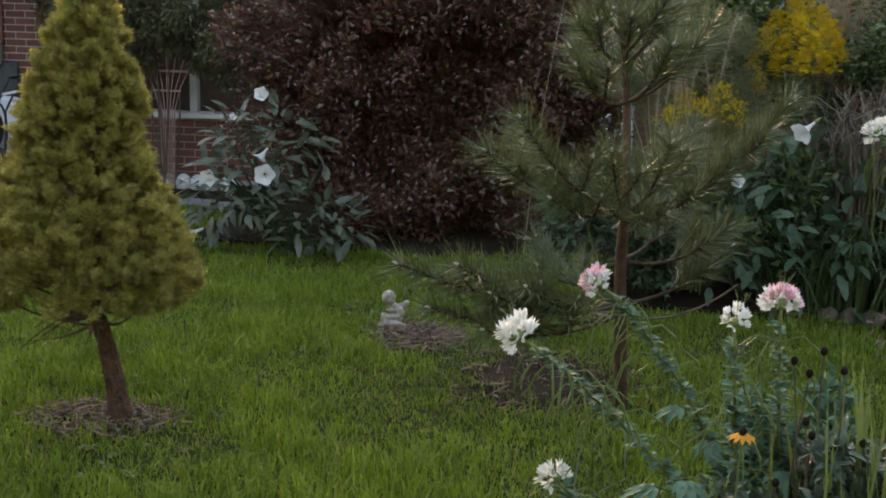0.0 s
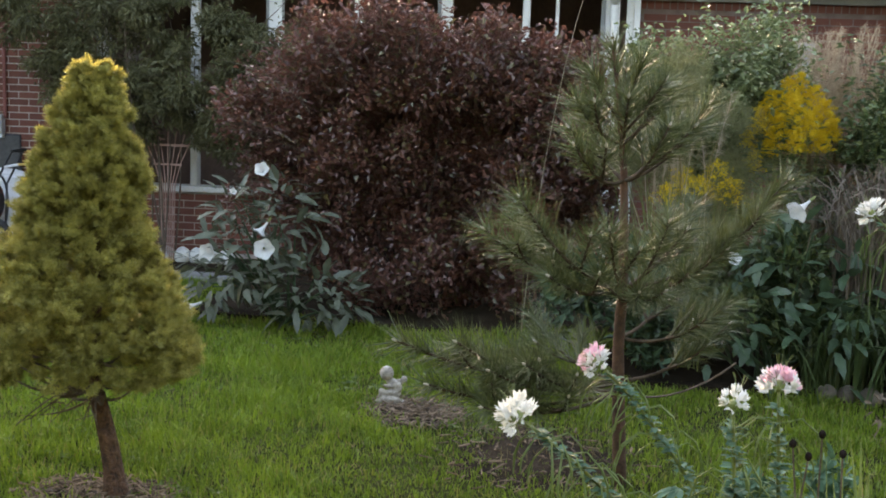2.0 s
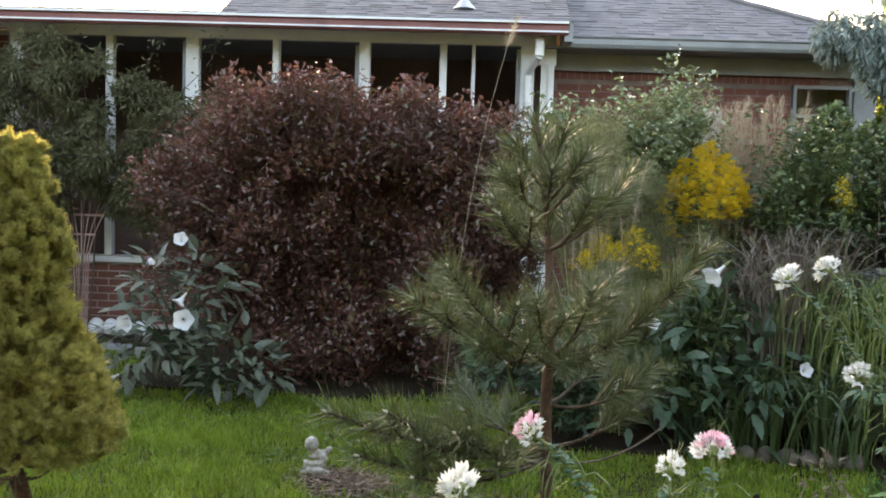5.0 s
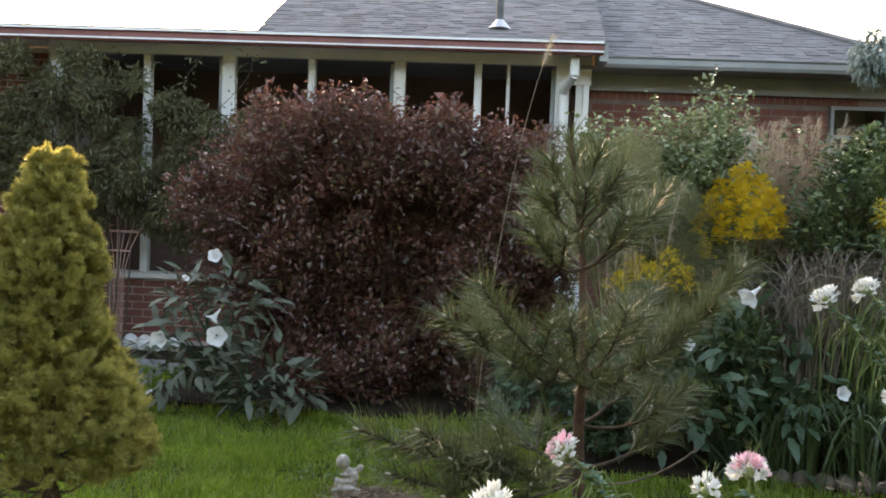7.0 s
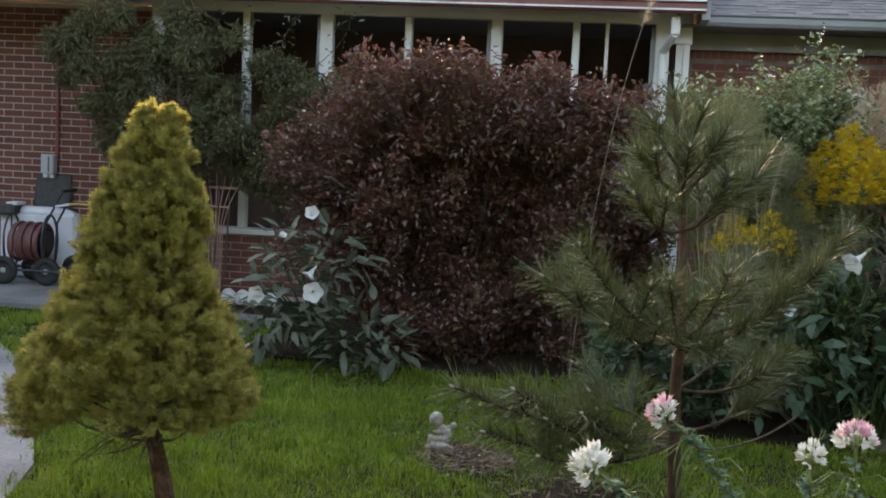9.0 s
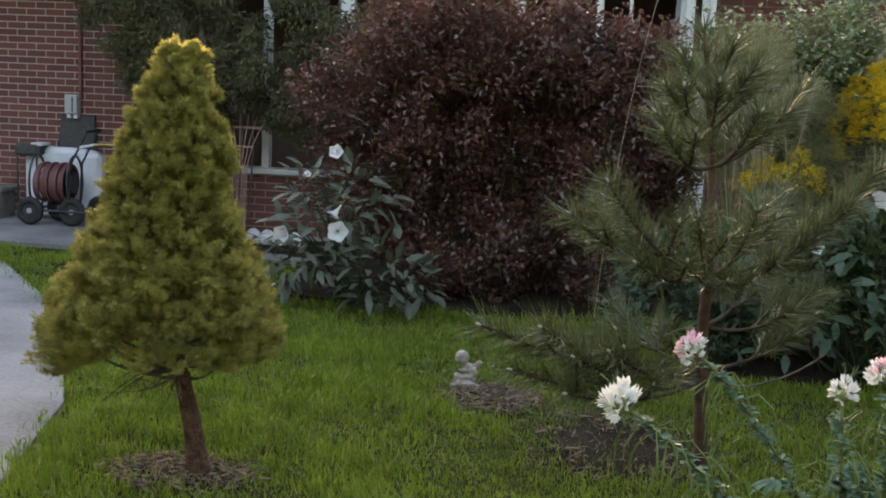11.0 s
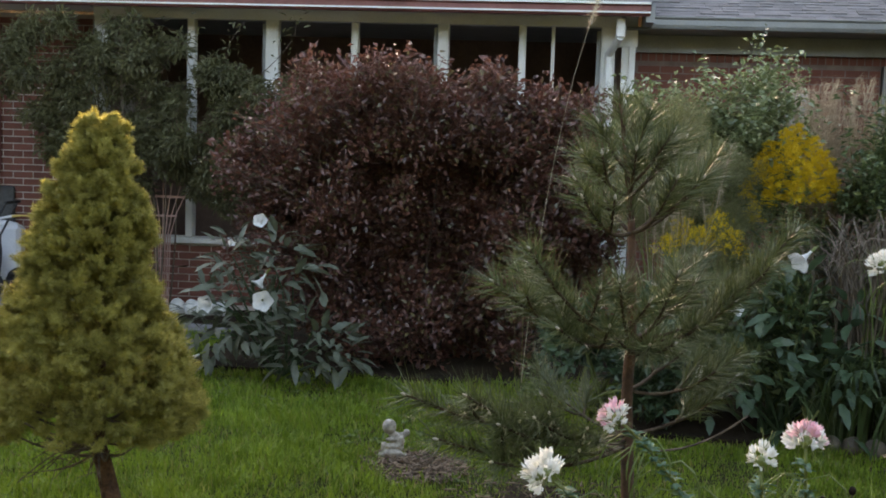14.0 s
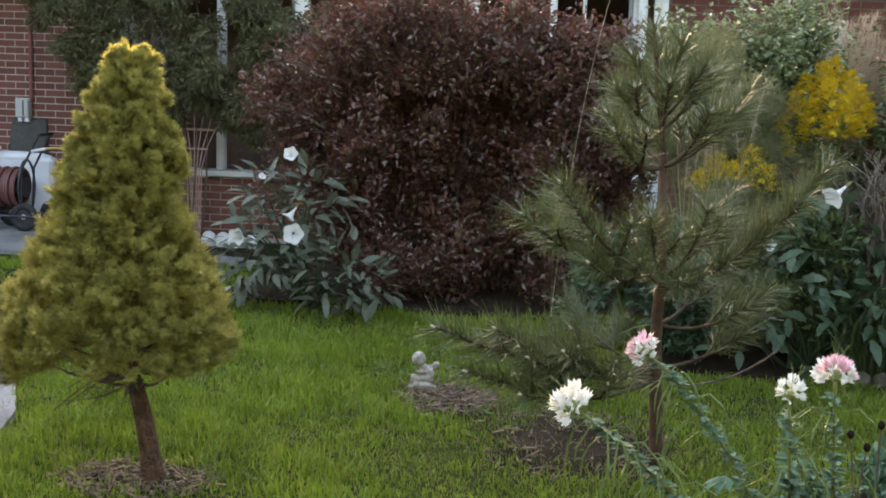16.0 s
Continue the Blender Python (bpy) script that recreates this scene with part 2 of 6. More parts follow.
# ---- mesh building ----
class Geo:
    """Gathers vertices and faces for one mesh."""

    def __init__(self):
        self.v, self.f, self.n = [], [], 0

    def add(self, verts, faces):
        verts = np.asarray(verts, float).reshape(-1, 3)
        self.v.append(verts)
        for f in (faces if isinstance(faces, list) else [faces]):
            f = np.asarray(f)
            if f.ndim == 1:
                f = f[None]
            self.f.extend((f + self.n).tolist())
        self.n += len(verts)
        return self

    def mesh(self, name, mat, smooth=False):
        me = bpy.data.meshes.new(name)
        me.from_pydata(np.concatenate(self.v).tolist(), [], self.f)
        me.materials.append(M[mat])
        if smooth:
            me.polygons.foreach_set("use_smooth", np.ones(len(me.polygons), bool))
        me.update()
        return me

    def box(self, c, s, rz=0.0, ry=0.0, rx=0.0, chamfer=0.0):
        """A box, its long edges taken off by chamfer."""
        h = np.array(s, float) / 2
        k = min(chamfer, 0.45 * h.min())
        if k > 0:
            out = []
            for ax in range(3):
                for sg in (-1, 1):
                    for a, b in ((-1, -1), (1, -1), (1, 1), (-1, 1)):
                        p = np.zeros(3)
                        p[ax] = sg * h[ax]
                        p[(ax + 1) % 3], p[(ax + 2) % 3] = a * (h[(ax + 1) % 3] - k), b * (h[(ax + 2) % 3] - k)
                        out.append(p)
            bm = bmesh.new()
            vs = [bm.verts.new(p) for p in out]
            bmesh.ops.convex_hull(bm, input=vs)
            bm.verts.index_update()
            verts = np.array([v.co[:] for v in bm.verts])
            faces = [np.array([v.index for v in f.verts]) for f in bm.faces]
            bm.free()
        else:
            verts = np.array([(x, y, z) for x in (-1, 1) for y in (-1, 1) for z in (-1, 1)]) * h
            faces = [np.array([(0, 1, 3, 2), (4, 6, 7, 5), (0, 4, 5, 1), (2, 3, 7, 6), (0, 2, 6, 4), (1, 5, 7, 3)])]
        rot = np.array(Euler((rx, ry, rz)).to_matrix())
        return self.add(verts @ rot.T + np.array(c, float), faces)

    def tube(self, path, radii, sides=6, closed=False):
        p = np.asarray(path, float)
        n = len(p)
        r = np.broadcast_to(np.asarray(radii, float), (n,))
        t = np.gradient(p, axis=0)
        if closed:
            t = np.roll(p, -1, 0) - np.roll(p, 1, 0)
        t /= np.linalg.norm(t, axis=1)[:, None] + 1e-9
        ref = np.array((0.13, 0.21, 0.97)) if abs(t[:, 2]).mean() < 0.8 else np.array((0.97, 0.2, 0.1))
        u = np.cross(t, ref)
        u /= np.linalg.norm(u, axis=1)[:, None]
        w = np.cross(t, u)
        a = np.linspace(0, 2 * math.pi, sides, endpoint=False)
        ring = p[:, None] + r[:, None, None] * (np.cos(a)[None, :, None] * u[:, None] + np.sin(a)[None, :, None] * w[:, None])
        i = np.arange(n if closed else n - 1)[:, None] * sides
        j = np.arange(sides)[None]
        k = (j + 1) % sides
        up = (i + sides) % (n * sides)
        q = np.stack([i + j, i + k, up + k, up + j], -1).reshape(-1, 4)
        faces = [q]
        if not closed:
            faces += [np.arange(sides)[::-1], (n - 1) * sides + np.arange(sides)]
        return self.add(ring.reshape(-1, 3), faces)

    def ball(self, c, r, seg=10, rings=7, rot=None):
        th = np.linspace(0, math.pi, rings + 1)[1:-1]
        a = np.linspace(0, 2 * math.pi, seg, endpoint=False)
        pts = [(0, 0, 1)] + [(math.sin(x) * math.cos(y), math.sin(x) * math.sin(y), math.cos(x)) for x in th for y in a] + [(0, 0, -1)]
        v = np.array(pts) * np.asarray(r, float)
        if rot is not None:
            v = v @ np.array(rot).T
        f = []
        for s in range(seg):
            f.append(np.array((0, 1 + s, 1 + (s + 1) % seg)))
            o = 1 + (rings - 2) * seg
            f.append(np.array((len(v) - 1, o + (s + 1) % seg, o + s)))
        for k in range(rings - 2):
            for s in range(seg):
                o = 1 + k * seg
                f.append(np.array((o + s, o + seg + s, o + seg + (s + 1) % seg, o + (s + 1) % seg)))
        return self.add(v + np.array(c, float), f)

    def leaves(self, base, d, up, length, width, fold=0.25):
        """Folded pointed leaves of four corners, many at once."""
        n = len(base)
        d = unit(d)
        side = unit(np.cross(d, up))
        nor = np.cross(side, d)
        length, width = np.broadcast_to(length, (n,))[:, None], np.broadcast_to(width, (n,))[:, None]
        mid = base + d * length * 0.45
        v = np.stack([base, mid + side * width / 2 + nor * width * fold, base + d * length - nor * length * 0.12, mid - side * width / 2 + nor * width * fold], 1)
        i = np.arange(n)[:, None] * 4
        return self.add(v.reshape(-1, 3), [np.concatenate([i + np.array((0, 1, 2)), i + np.array((0, 2, 3))])])

    def broad(self, base, d, up, length, width, droop=0.3, fold=0.12):
        """Broad curved leaves with a rib, nine corners each."""
        n = len(base)
        d = unit(d)
        side = unit(np.cross(d, up))
        nor = np.cross(side, d)
        L, W = np.broadcast_to(length, (n,))[:, None], np.broadcast_to(width, (n,))[:, None]
        rows = []
        for s, w in ((0.0, 0.06), (0.3, 0.95), (0.65, 0.8), (1.0, 0.0)):
            c = base + d * L * s - nor * L * droop * s * s
            if w == 0:
                rows.append(c)
            else:
                rows += [c - side * W * w / 2 + nor * W * fold * w, c, c + side * W * w / 2 + nor * W * fold * w]
        v = np.stack(rows, 1)
        i = np.arange(n)[:, None] * 10
        q = [(0, 1, 4, 3), (1, 2, 5, 4), (3, 4, 7, 6), (4, 5, 8, 7)]
        t = [(6, 7, 9), (7, 8, 9)]
        self.add(v.reshape(-1, 3), [np.concatenate([i + np.array(x) for x in q]), np.concatenate([i + np.array(x) for x in t])])
        return self

    def needles(self, base, d, length, width, rs):
        n = len(base)
        d = unit(d)
        side = unit(np.cross(d, rs.normal(size=(n, 3)))) * np.broadcast_to(width, (n,))[:, None] / 2
        tip = base + d * np.broadcast_to(length, (n,))[:, None]
        v = np.stack([base - side, base + side, tip], 1)
        return self.add(v.reshape(-1, 3), [np.arange(3 * n).reshape(-1, 3)])

    def blades(self, base, lean, height, width, rs):
        """Grass blades, bent over by lean (a vector for each)."""
        n = len(base)
        a = rs.uniform(0, 2 * math.pi, n)
        side = np.stack([np.cos(a), np.sin(a), a * 0], 1) * np.broadcast_to(width, (n,))[:, None] / 2
        h = np.broadcast_to(height, (n,))[:, None] * np.array((0, 0, 1.0))
        m1, tip = base + h * 0.55 + lean * 0.3, base + h * (1 - 0.25 * np.linalg.norm(lean, axis=1)[:, None] / (h[:, 2:] + 1e-6)).clip(0.3, 1) + lean
        v = np.stack([base - side, base + side, m1 + side * 0.8, m1 - side * 0.8, tip], 1)
        i = np.arange(n)[:, None] * 5
        return self.add(v.reshape(-1, 3), [i + np.array((0, 1, 2, 3)), i + np.array((3, 2, 4))])


def unit(a):
    return a / (np.linalg.norm(a, axis=-1, keepdims=True) + 1e-9)


def part(name, geo, mat, parent=None, label="", smooth=False):
    ob = new(name, geo if isinstance(geo, bpy.types.Mesh) else geo.mesh(name, mat, smooth))
    ob.parent = parent
    if parent and parent.type == "EMPTY" and parent.parent is None:
        ob.matrix_parent_inverse = Matrix.Translation(-parent.location)
    return tagged(ob, label)


def thing(name, at, label, category, group="", kind=""):
    ob = new(name)
    ob.empty_display_size = 0.1
    ob.location = at
    return tagged(ob, label, category, group, kind)


def curve(a, b, bend=(0, 0, 0), n=8):
    """A smooth way from a to b that bows by bend in its middle."""
    s = np.linspace(0, 1, n)[:, None]
    return np.array(a) * (1 - s) + np.array(b) * s + 4 * s * (1 - s) * np.array(bend)


def cloud(rs, n, clumps, shell=0.45):
    """Points in a heap of lumpy balls, nearer to their skins, and the ways out of them."""
    c = np.array([k[:3] for k in clumps], float)
    r = np.array([k[3:] if len(k) > 4 else (k[3],) * 3 for k in clumps], float)
    pick = rs.choice(len(c), n, p=r.prod(1) ** 0.7 / (r.prod(1) ** 0.7).sum())
    d = unit(rs.normal(size=(n, 3)))
    rad = 1 - shell * rs.uniform(0, 1, n) ** 1.5 + rs.normal(0, 0.06, n)
    return c[pick] + d * r[pick] * rad[:, None], d


def flat(rs, n, z=0.0):
    return np.stack([rs.normal(size=n), rs.normal(size=n), np.full(n, z)], 1)


# ---- ground ----
WALK_EDGE = ((-2.00, 2.0), (-2.02, 4.56), (-2.30, 5.6), (-3.25, 7.42), (-4.55, 9.0), (-7.5, 12.0))  # lawn side of the curved path


def walk_edge_x(y):
    return np.interp(y, [p[1] for p in WALK_EDGE], [p[0] for p in WALK_EDGE])


def build_ground():
    g = Geo()
    n = 60
    xs = np.concatenate([[-900, -60, -15], np.linspace(-8, 8, n), [15, 60, 900]])
    ys = np.concatenate([[-900, -60, -10], np.linspace(0, 14, n), [25, 80, 900]])
    X, Y = np.meshgrid(xs, ys)
    Z = 0.012 * np.sin(X * 2.1 + 0.5) * np.cos(Y * 1.7) + 0.006 * np.sin(X * 5.3 + Y * 4.1) - 0.02
    Z[(abs(X) > 9) | (Y < -1) | (Y > 15)] = -0.03
    k = len(xs)
    i = (np.arange(len(ys) - 1)[:, None] * k + np.arange(k - 1)[None]).reshape(-1)
    g.add(np.stack([X, Y, Z], -1).reshape(-1, 3), [np.stack([i, i + 1, i + 1 + k, i + k], -1)])
    tagged(part("ground", g, "turf", smooth=True), "dark earth and short turf of the back garden", "ground", kind="structure")


def slab(name, outline, top, depth, mat, label, category):
    g = Geo()
    o = np.array(outline, float)
    n = len(o)
    v = np.concatenate([np.c_[o, np.full(n, top)], np.c_[o, np.full(n, top - depth)]])
    i = np.arange(n)
    g.add(v, [i[::-1] if np.cross(o[1] - o[0], o[2] - o[1]) < 0 else i, np.stack([i, (i + 1) % n, (i + 1) % n + n, i + n], -1)])
    return tagged(part(name, g, mat), label, category, kind="structure")


def in_beds(x, y):
    """Where there is bare earth or a bed instead of lawn."""
    bare = ((x + 1.42) / 0.26) ** 2 + ((y - 4.86) / 0.16) ** 2 < 1
    bare |= ((x + 0.38) / 0.24) ** 2 + ((y - 6.26) / 0.25) ** 2 < 1
    bare |= (y > 8.35 + 0.1 * np.sin(3 * x)) & (x > -2.3) & (x < 6)
    bare |= (x > 1.5 + 0.35 * np.clip(y - 4.2, 0, 3)) & (y > 3.6)
    bare |= (x > 0.75) & (y > 7.05)
    bare |= (y > 9.75) & (x < -2.2)
    bare |= x < walk_edge_x(y) + 0.02
    return bare


def build_lawn():
    rs = np.random.RandomState(3)
    g = Geo()
    n = 430000
    y = 2.6 + (10.2 - 2.6) * rs.uniform(0, 1, n) ** 1.25
    x = rs.uniform(-5.2, 2.6, n)
    tuft = np.sin(x * 3.1 + 1.3 * np.sin(y * 2.3)) * np.cos(y * 3.7 + x) + 0.6 * np.sin(x * 9 + y * 7.0) * np.sin(y * 8.3) + 0.7 * np.sin(x * 17 + 2 * np.sin(y * 11)) * np.sin(y * 19 + 2 * np.sin(x * 13))
    bare = in_beds(x + rs.normal(0, 0.06, n), y + rs.normal(0, 0.06, n))
    # the lawn thins out below the pine, partly as painted shade, and on the dark earth beside it
    shade = np.exp(-((x - 0.80) / 0.95) ** 2 - ((y - 5.6) / 1.3) ** 2) * 0.70
    earth = np.exp(-(((x - 0.26) / 0.46) ** 2 + ((y - 5.72) / 0.55) ** 2) ** 1.5) * 0.97
    thin = 1 - (1 - shade) * (1 - earth)
    keep = ~bare & (rs.uniform(-1.6, 1.4, n) < 1.25 * tuft + 0.10) & (rs.uniform(0, 1, n) > thin)
    tuft = tuft - 0.9 * thin
    x, y, tuft = x[keep], y[keep], tuft[keep]
    n = len(x)
    h = rs.uniform(0.018, 0.066, n) * (1 + 0.5 * tuft).clip(0.35) + 0.012
    base = np.stack([x, y, np.full(n, -0.02)], 1)
    lean = flat(rs, n) * h[:, None] * 0.38
    g.blades(base, lean, h, rs.uniform(0.0035, 0.0075, n) * (0.7 + y / 12), rs)
    # short undergrowth between the tufts
    m = 150000
    b = np.stack([rs.uniform(-4.2, 1.9, m), 3.3 + 5.6 * rs.uniform(0, 1, m) ** 1.2, np.full(m, -0.02)], 1)
    dim = np.exp(-(((b[:, 0] - 0.26) / 0.46) ** 2 + ((b[:, 1] - 5.72) / 0.55) ** 2) ** 1.5)
    b = b[~in_beds(b[:, 0] + rs.normal(0, 0.04, m), b[:, 1] + rs.normal(0, 0.04, m)) & (rs.uniform(0, 1, m) > 0.85 * dim)]
    m = len(b)
    h = rs.uniform(0.014, 0.034, m)
    g.blades(b, flat(rs, m) * h[:, None] * 0.5, h, rs.uniform(0.003, 0.006, m), rs)
    m = 70000
    b = np.stack([rs.uniform(-1.95, 5.5, m), rs.uniform(-3.0, 2.65, m), np.full(m, -0.02)], 1)
    h = rs.uniform(0.02, 0.07, m)
    g.blades(b, flat(rs, m) * h[:, None] * 0.4, h, rs.uniform(0.006, 0.011, m), rs)
    m = 30000
    b = np.stack([rs.uniform(2.2, 6.0, m), rs.uniform(2.6, 3.6, m), np.full(m, -0.02)], 1)
    h = rs.uniform(0.02, 0.07, m)
    g.blades(b, flat(rs, m) * h[:, None] * 0.4, h, rs.uniform(0.004, 0.009, m), rs)
    tagged(part("lawn_grass", g, "grass"), "rough green lawn grass in tufts", "grass", kind="stuff")
    g = Geo()
    n = 7000
    x, y = rs.uniform(-4, 2, n), rs.uniform(3.5, 9, n)
    ok = ~in_beds(x, y)
    x, y = x[ok], y[ok]
    n = len(x)
    g.blades(np.stack([x, y, np.zeros(n)], 1), flat(rs, n) * 0.03, rs.uniform(0.02, 0.05, n), 0.004, rs)
    tagged(part("dry_blades", g, "drygrass"), "scattered dry straw among the lawn", "grass", kind="stuff")
    g = Geo()
    n = 1500
    c = np.stack([rs.uniform(-4.5, 1.6, n), rs.uniform(3.6, 9.5, n), np.zeros(n)], 1)
    c = c[~in_beds(c[:, 0], c[:, 1]) & (np.sin(c[:, 0] * 2.2 + 2) * np.cos(c[:, 1] * 1.9) > 0.1)]
    for k in range(5):
        d = flat(rs, len(c), 0.35)
        g.leaves(c, d, np.tile((0, 0, 1.0), (len(c), 1)) + d * 0.1, rs.uniform(0.025, 0.05, len(c)), rs.uniform(0.012, 0.02, len(c)))
    tagged(part("lawn_weeds", g, "blade"), "low broad-leaved weeds growing in the lawn", "weeds", kind="stuff")


def mulch_bed(name, at, rx, ry, n, seed, label):
    """A flat heap of wood chips on bare earth."""
    rs = np.random.RandomState(seed)
    root = thing(name, (*at, 0), label, "mulch")
    g = Geo()
    a = np.linspace(0, 2 * math.pi, 96, endpoint=False)
    wob = 1 + 0.14 * np.sin(3 * a + seed) + 0.09 * np.sin(7 * a) + 0.06 * np.sin(17 * a + seed) + rs.normal(0, 0.03, 96)
    ring = np.stack([at[0] + np.cos(a) * rx * wob * 1.1, at[1] + np.sin(a) * ry * wob * 1.1, np.full(96, -0.045)], 1)
    inner = np.stack([at[0] + np.cos(a) * rx * 0.6 * wob, at[1] + np.sin(a) * ry * 0.6 * wob, np.full(96, -0.010)], 1)
    i = np.arange(96)
    g.add(np.concatenate([ring, inner, [(at[0], at[1], 0.0)]]), [np.stack([i, (i + 1) % 96, (i + 1) % 96 + 96, i + 96], -1), np.stack([i + 96, (i + 1) % 96 + 96, np.full(96, 192)], -1)])
    part("earth", g, "soil", root, smooth=True)
    g = Geo()
    for k in range(int(n * 2.2)):
        r, t = math.sqrt(rs.uniform(0, 1.0)) * rs.uniform(0.85, 1.25), rs.uniform(0, 6.283)
        g.box((at[0] + r * rx * math.cos(t), at[1] + r * ry * math.sin(t), 0.012 - 0.016 * r + rs.uniform(-0.004, 0.012)), (rs.uniform(0.014, 0.070), rs.uniform(0.003, 0.010), rs.uniform(0.002, 0.006)), rs.uniform(0, 6.28), rs.normal(0, 0.25), rs.normal(0, 0.3))
    tagged(part("bark_mulch", g, "mulch", root, "shredded brown bark chips"), kind="stuff")


build_ground()
slab("pavement", [(-5.6, -6.0), (-2.0, -6.0)] + list(WALK_EDGE[1:5]) + [(-5.6, 9.4)], 0.0, 0.12, "concrete", "pale concrete garden path curving beside the lawn", "path")
slab("patio_pavement", [(-9.0, 9.95), (-3.9, 9.80), (-3.6, 10.15), (-3.6, 11.55), (-9.0, 11.55)], 0.02, 0.14, "concrete", "pale concrete patio slab against the brick house", "patio")
slab("edge_pavement", [(-3.75, 9.9), (-2.3, 9.75), (-2.3, 10.05), (-3.6, 10.2)], 0.018, 0.1, "concrete", "narrow concrete strip edging the flower bed", "edging")
slab("bed_ground", [(-2.3, 8.45), (-1.2, 8.36), (0.3, 8.3), (0.8, 7.15), (2.5, 7.0), (2.4, 6.6), (1.5, 4.2), (1.45, 3.6), (7.5, 3.6), (7.5, 11.4), (-3.6, 11.4), (-3.6, 10.2), (-2.3, 10.0)], 0.012, 0.08, "soil", "dark bare earth of the planted beds", "soil")
# plain tall unseen walls, added to block skylight behind and beside the viewer
for c_, size_ in (((0, -7.0, 3.2), (26, 0.8, 6.6)), ((12.5, 1.5, 3.0), (0.8, 18, 6.2)), ((-12.5, 1.5, 2.6), (0.8, 18, 5.4))):
    tagged(part("backdrop", Geo().box(c_, size_, chamfer=0.2), "hedge"), "plain tall dark green wall, unseen, added to block skylight", "hedge", kind="structure")
build_lawn()
mulch_bed("spruce_mulch", (-1.42, 4.85), 0.30, 0.21, 260, 5, "ring of brown bark mulch around the spruce trunk")
mulch_bed("statue_mulch", (-0.39, 6.30), 0.26, 0.28, 380, 8, "patch of brown bark mulch under the small statue")
mulch_bed("pine_mulch", (0.26, 5.74), 0.44, 0.52, 90, 9, "dark earth with sparse bark mulch under the pine")


# ---- house ----
def build_house():
    house = thing("house", (0, 12, 0), "single-storey red brick house with a white-framed porch and grey shingle roof", "house", kind="structure")
    # left brick wall, set back behind the porch line
    BL, BW, BH = 0.203, 0.092, 0.0677
    g = Geo().box((-6.5, 11.705, 1.36), (5.2, 0.22, 2.72))
    lwall = part("brick_wall", g, "mortar", house, "red brick wall with pale mortar joints")
    bm = Geo().box((0, 0, 0), (BL - 0.011, 0.03, BH - 0.011), chamfer=0.003).mesh("brick", "brick")
    rest = Geo()
    for row in range(40):
        for col in range(26):
            x, z = -9.0 + (col + 0.5 * (row % 2)) * BL, 0.04 + (row + 0.5) * BH
            if x > -4.0 or z > 2.68:
                continue
            if -6.25 < x < -4.35 and 0.5 < z < 2.62:
                ob = part("brick", bm, "brick", lwall)
                ob.location = (x, 11.603, z)
            else:
                rest.box((x, 11.603, z), (BL - 0.011, 0.03, BH - 0.011))
    tagged(part("outer_bricks", rest, "brick", lwall), kind="stuff")
    # right brick wall with a row of upright bricks under the frieze
    g = Geo().box((1.98, 11.506, 1.25), (2.20, 0.22, 2.5))
    rwall = part("brick_wall", g, "shademortar", house)
    rest = Geo()
    for k in range(36):
        rest.box((0.90 + 0.0677 * (k + 0.5), 11.404, 2.442), (0.0567, 0.03, 0.10))
    for row in range(34):
        for col in range(12):
            x = 0.89 + (col + 0.5 * (row % 2) + 0.25) * BL
            a, b = max(x - BL / 2, 0.90), min(x + BL / 2, 3.075)
            if b - a > 0.03:
                rest.box(((a + b) / 2, 11.404, 0.05 + (row + 0.5) * BH), (b - a - 0.011, 0.03, BH - 0.011))
    tagged(part("wall_bricks", rest, "brick", rwall), kind="stuff")
    # window beside the corner board
    win = part("window", Geo().box((3.105, 11.40, 1.78), (0.028, 0.09, 1.22)).box((3.605, 11.40, 1.78), (0.028, 0.09, 1.22)).box((3.35, 11.395, 2.375), (0.46, 0.09, 0.03)).box((3.35, 11.38, 1.17), (0.55, 0.14, 0.05)), "greypaint", house, "dark sash window with a grey frame")
    part("sash_rail", Geo().box((3.35, 11.41, 2.115), (0.46, 0.05, 0.035)), "greypaint", win)
    pane = part("pane", Geo().box((3.35, 11.45, 1.78), (0.46, 0.006, 1.16)), "glass", win)
    pane.visible_shadow = False
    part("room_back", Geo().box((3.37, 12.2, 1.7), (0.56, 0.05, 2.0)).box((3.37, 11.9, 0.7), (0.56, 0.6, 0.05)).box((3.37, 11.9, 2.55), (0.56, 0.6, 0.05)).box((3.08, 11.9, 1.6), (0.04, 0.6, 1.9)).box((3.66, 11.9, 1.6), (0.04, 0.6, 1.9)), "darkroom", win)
    part("corner_board", Geo().box((3.73, 11.42, 1.3), (0.20, 0.16, 2.6), chamfer=0.006), "greypaint", house, "grey painted corner board")
    part("lintel", Geo().box((3.35, 11.46, 2.44), (0.54, 0.12, 0.10)), "darkroom", house, "dark window head")
    part("wall_below_window", Geo().box((3.37, 11.52, 0.57), (0.52, 0.2, 1.14)), "brick", house)
    part("frieze", Geo().box((2.4, 11.36, 2.542), (3.0, 0.06, 0.156)).box((2.34, 11.17, 2.635), (3.06, 0.50, 0.02)), "greypaint", house, "grey painted frieze and soffit")
    # porch: floor, half wall, posts, header
    part("porch_floor", Geo().box((-1.6, 12.4, 0.28), (4.7, 2.9, 0.12)), "wood", house)
    hw = Geo().box((-1.6, 11.008, 0.32), (4.64, 0.14, 0.60))
    half = part("half_wall", hw, "mortar", house, "low red brick porch wall")
    rest = Geo()
    for row in range(8):
        for col in range(23):
            rest.box((-3.86 + (col + 0.5 * (row % 2)) * BL, 10.945, 0.06 + (row + 0.5) * BH), (BL - 0.011, 0.03, BH - 0.011))
    tagged(part("wall_bricks", rest, "brick", half), kind="stuff")
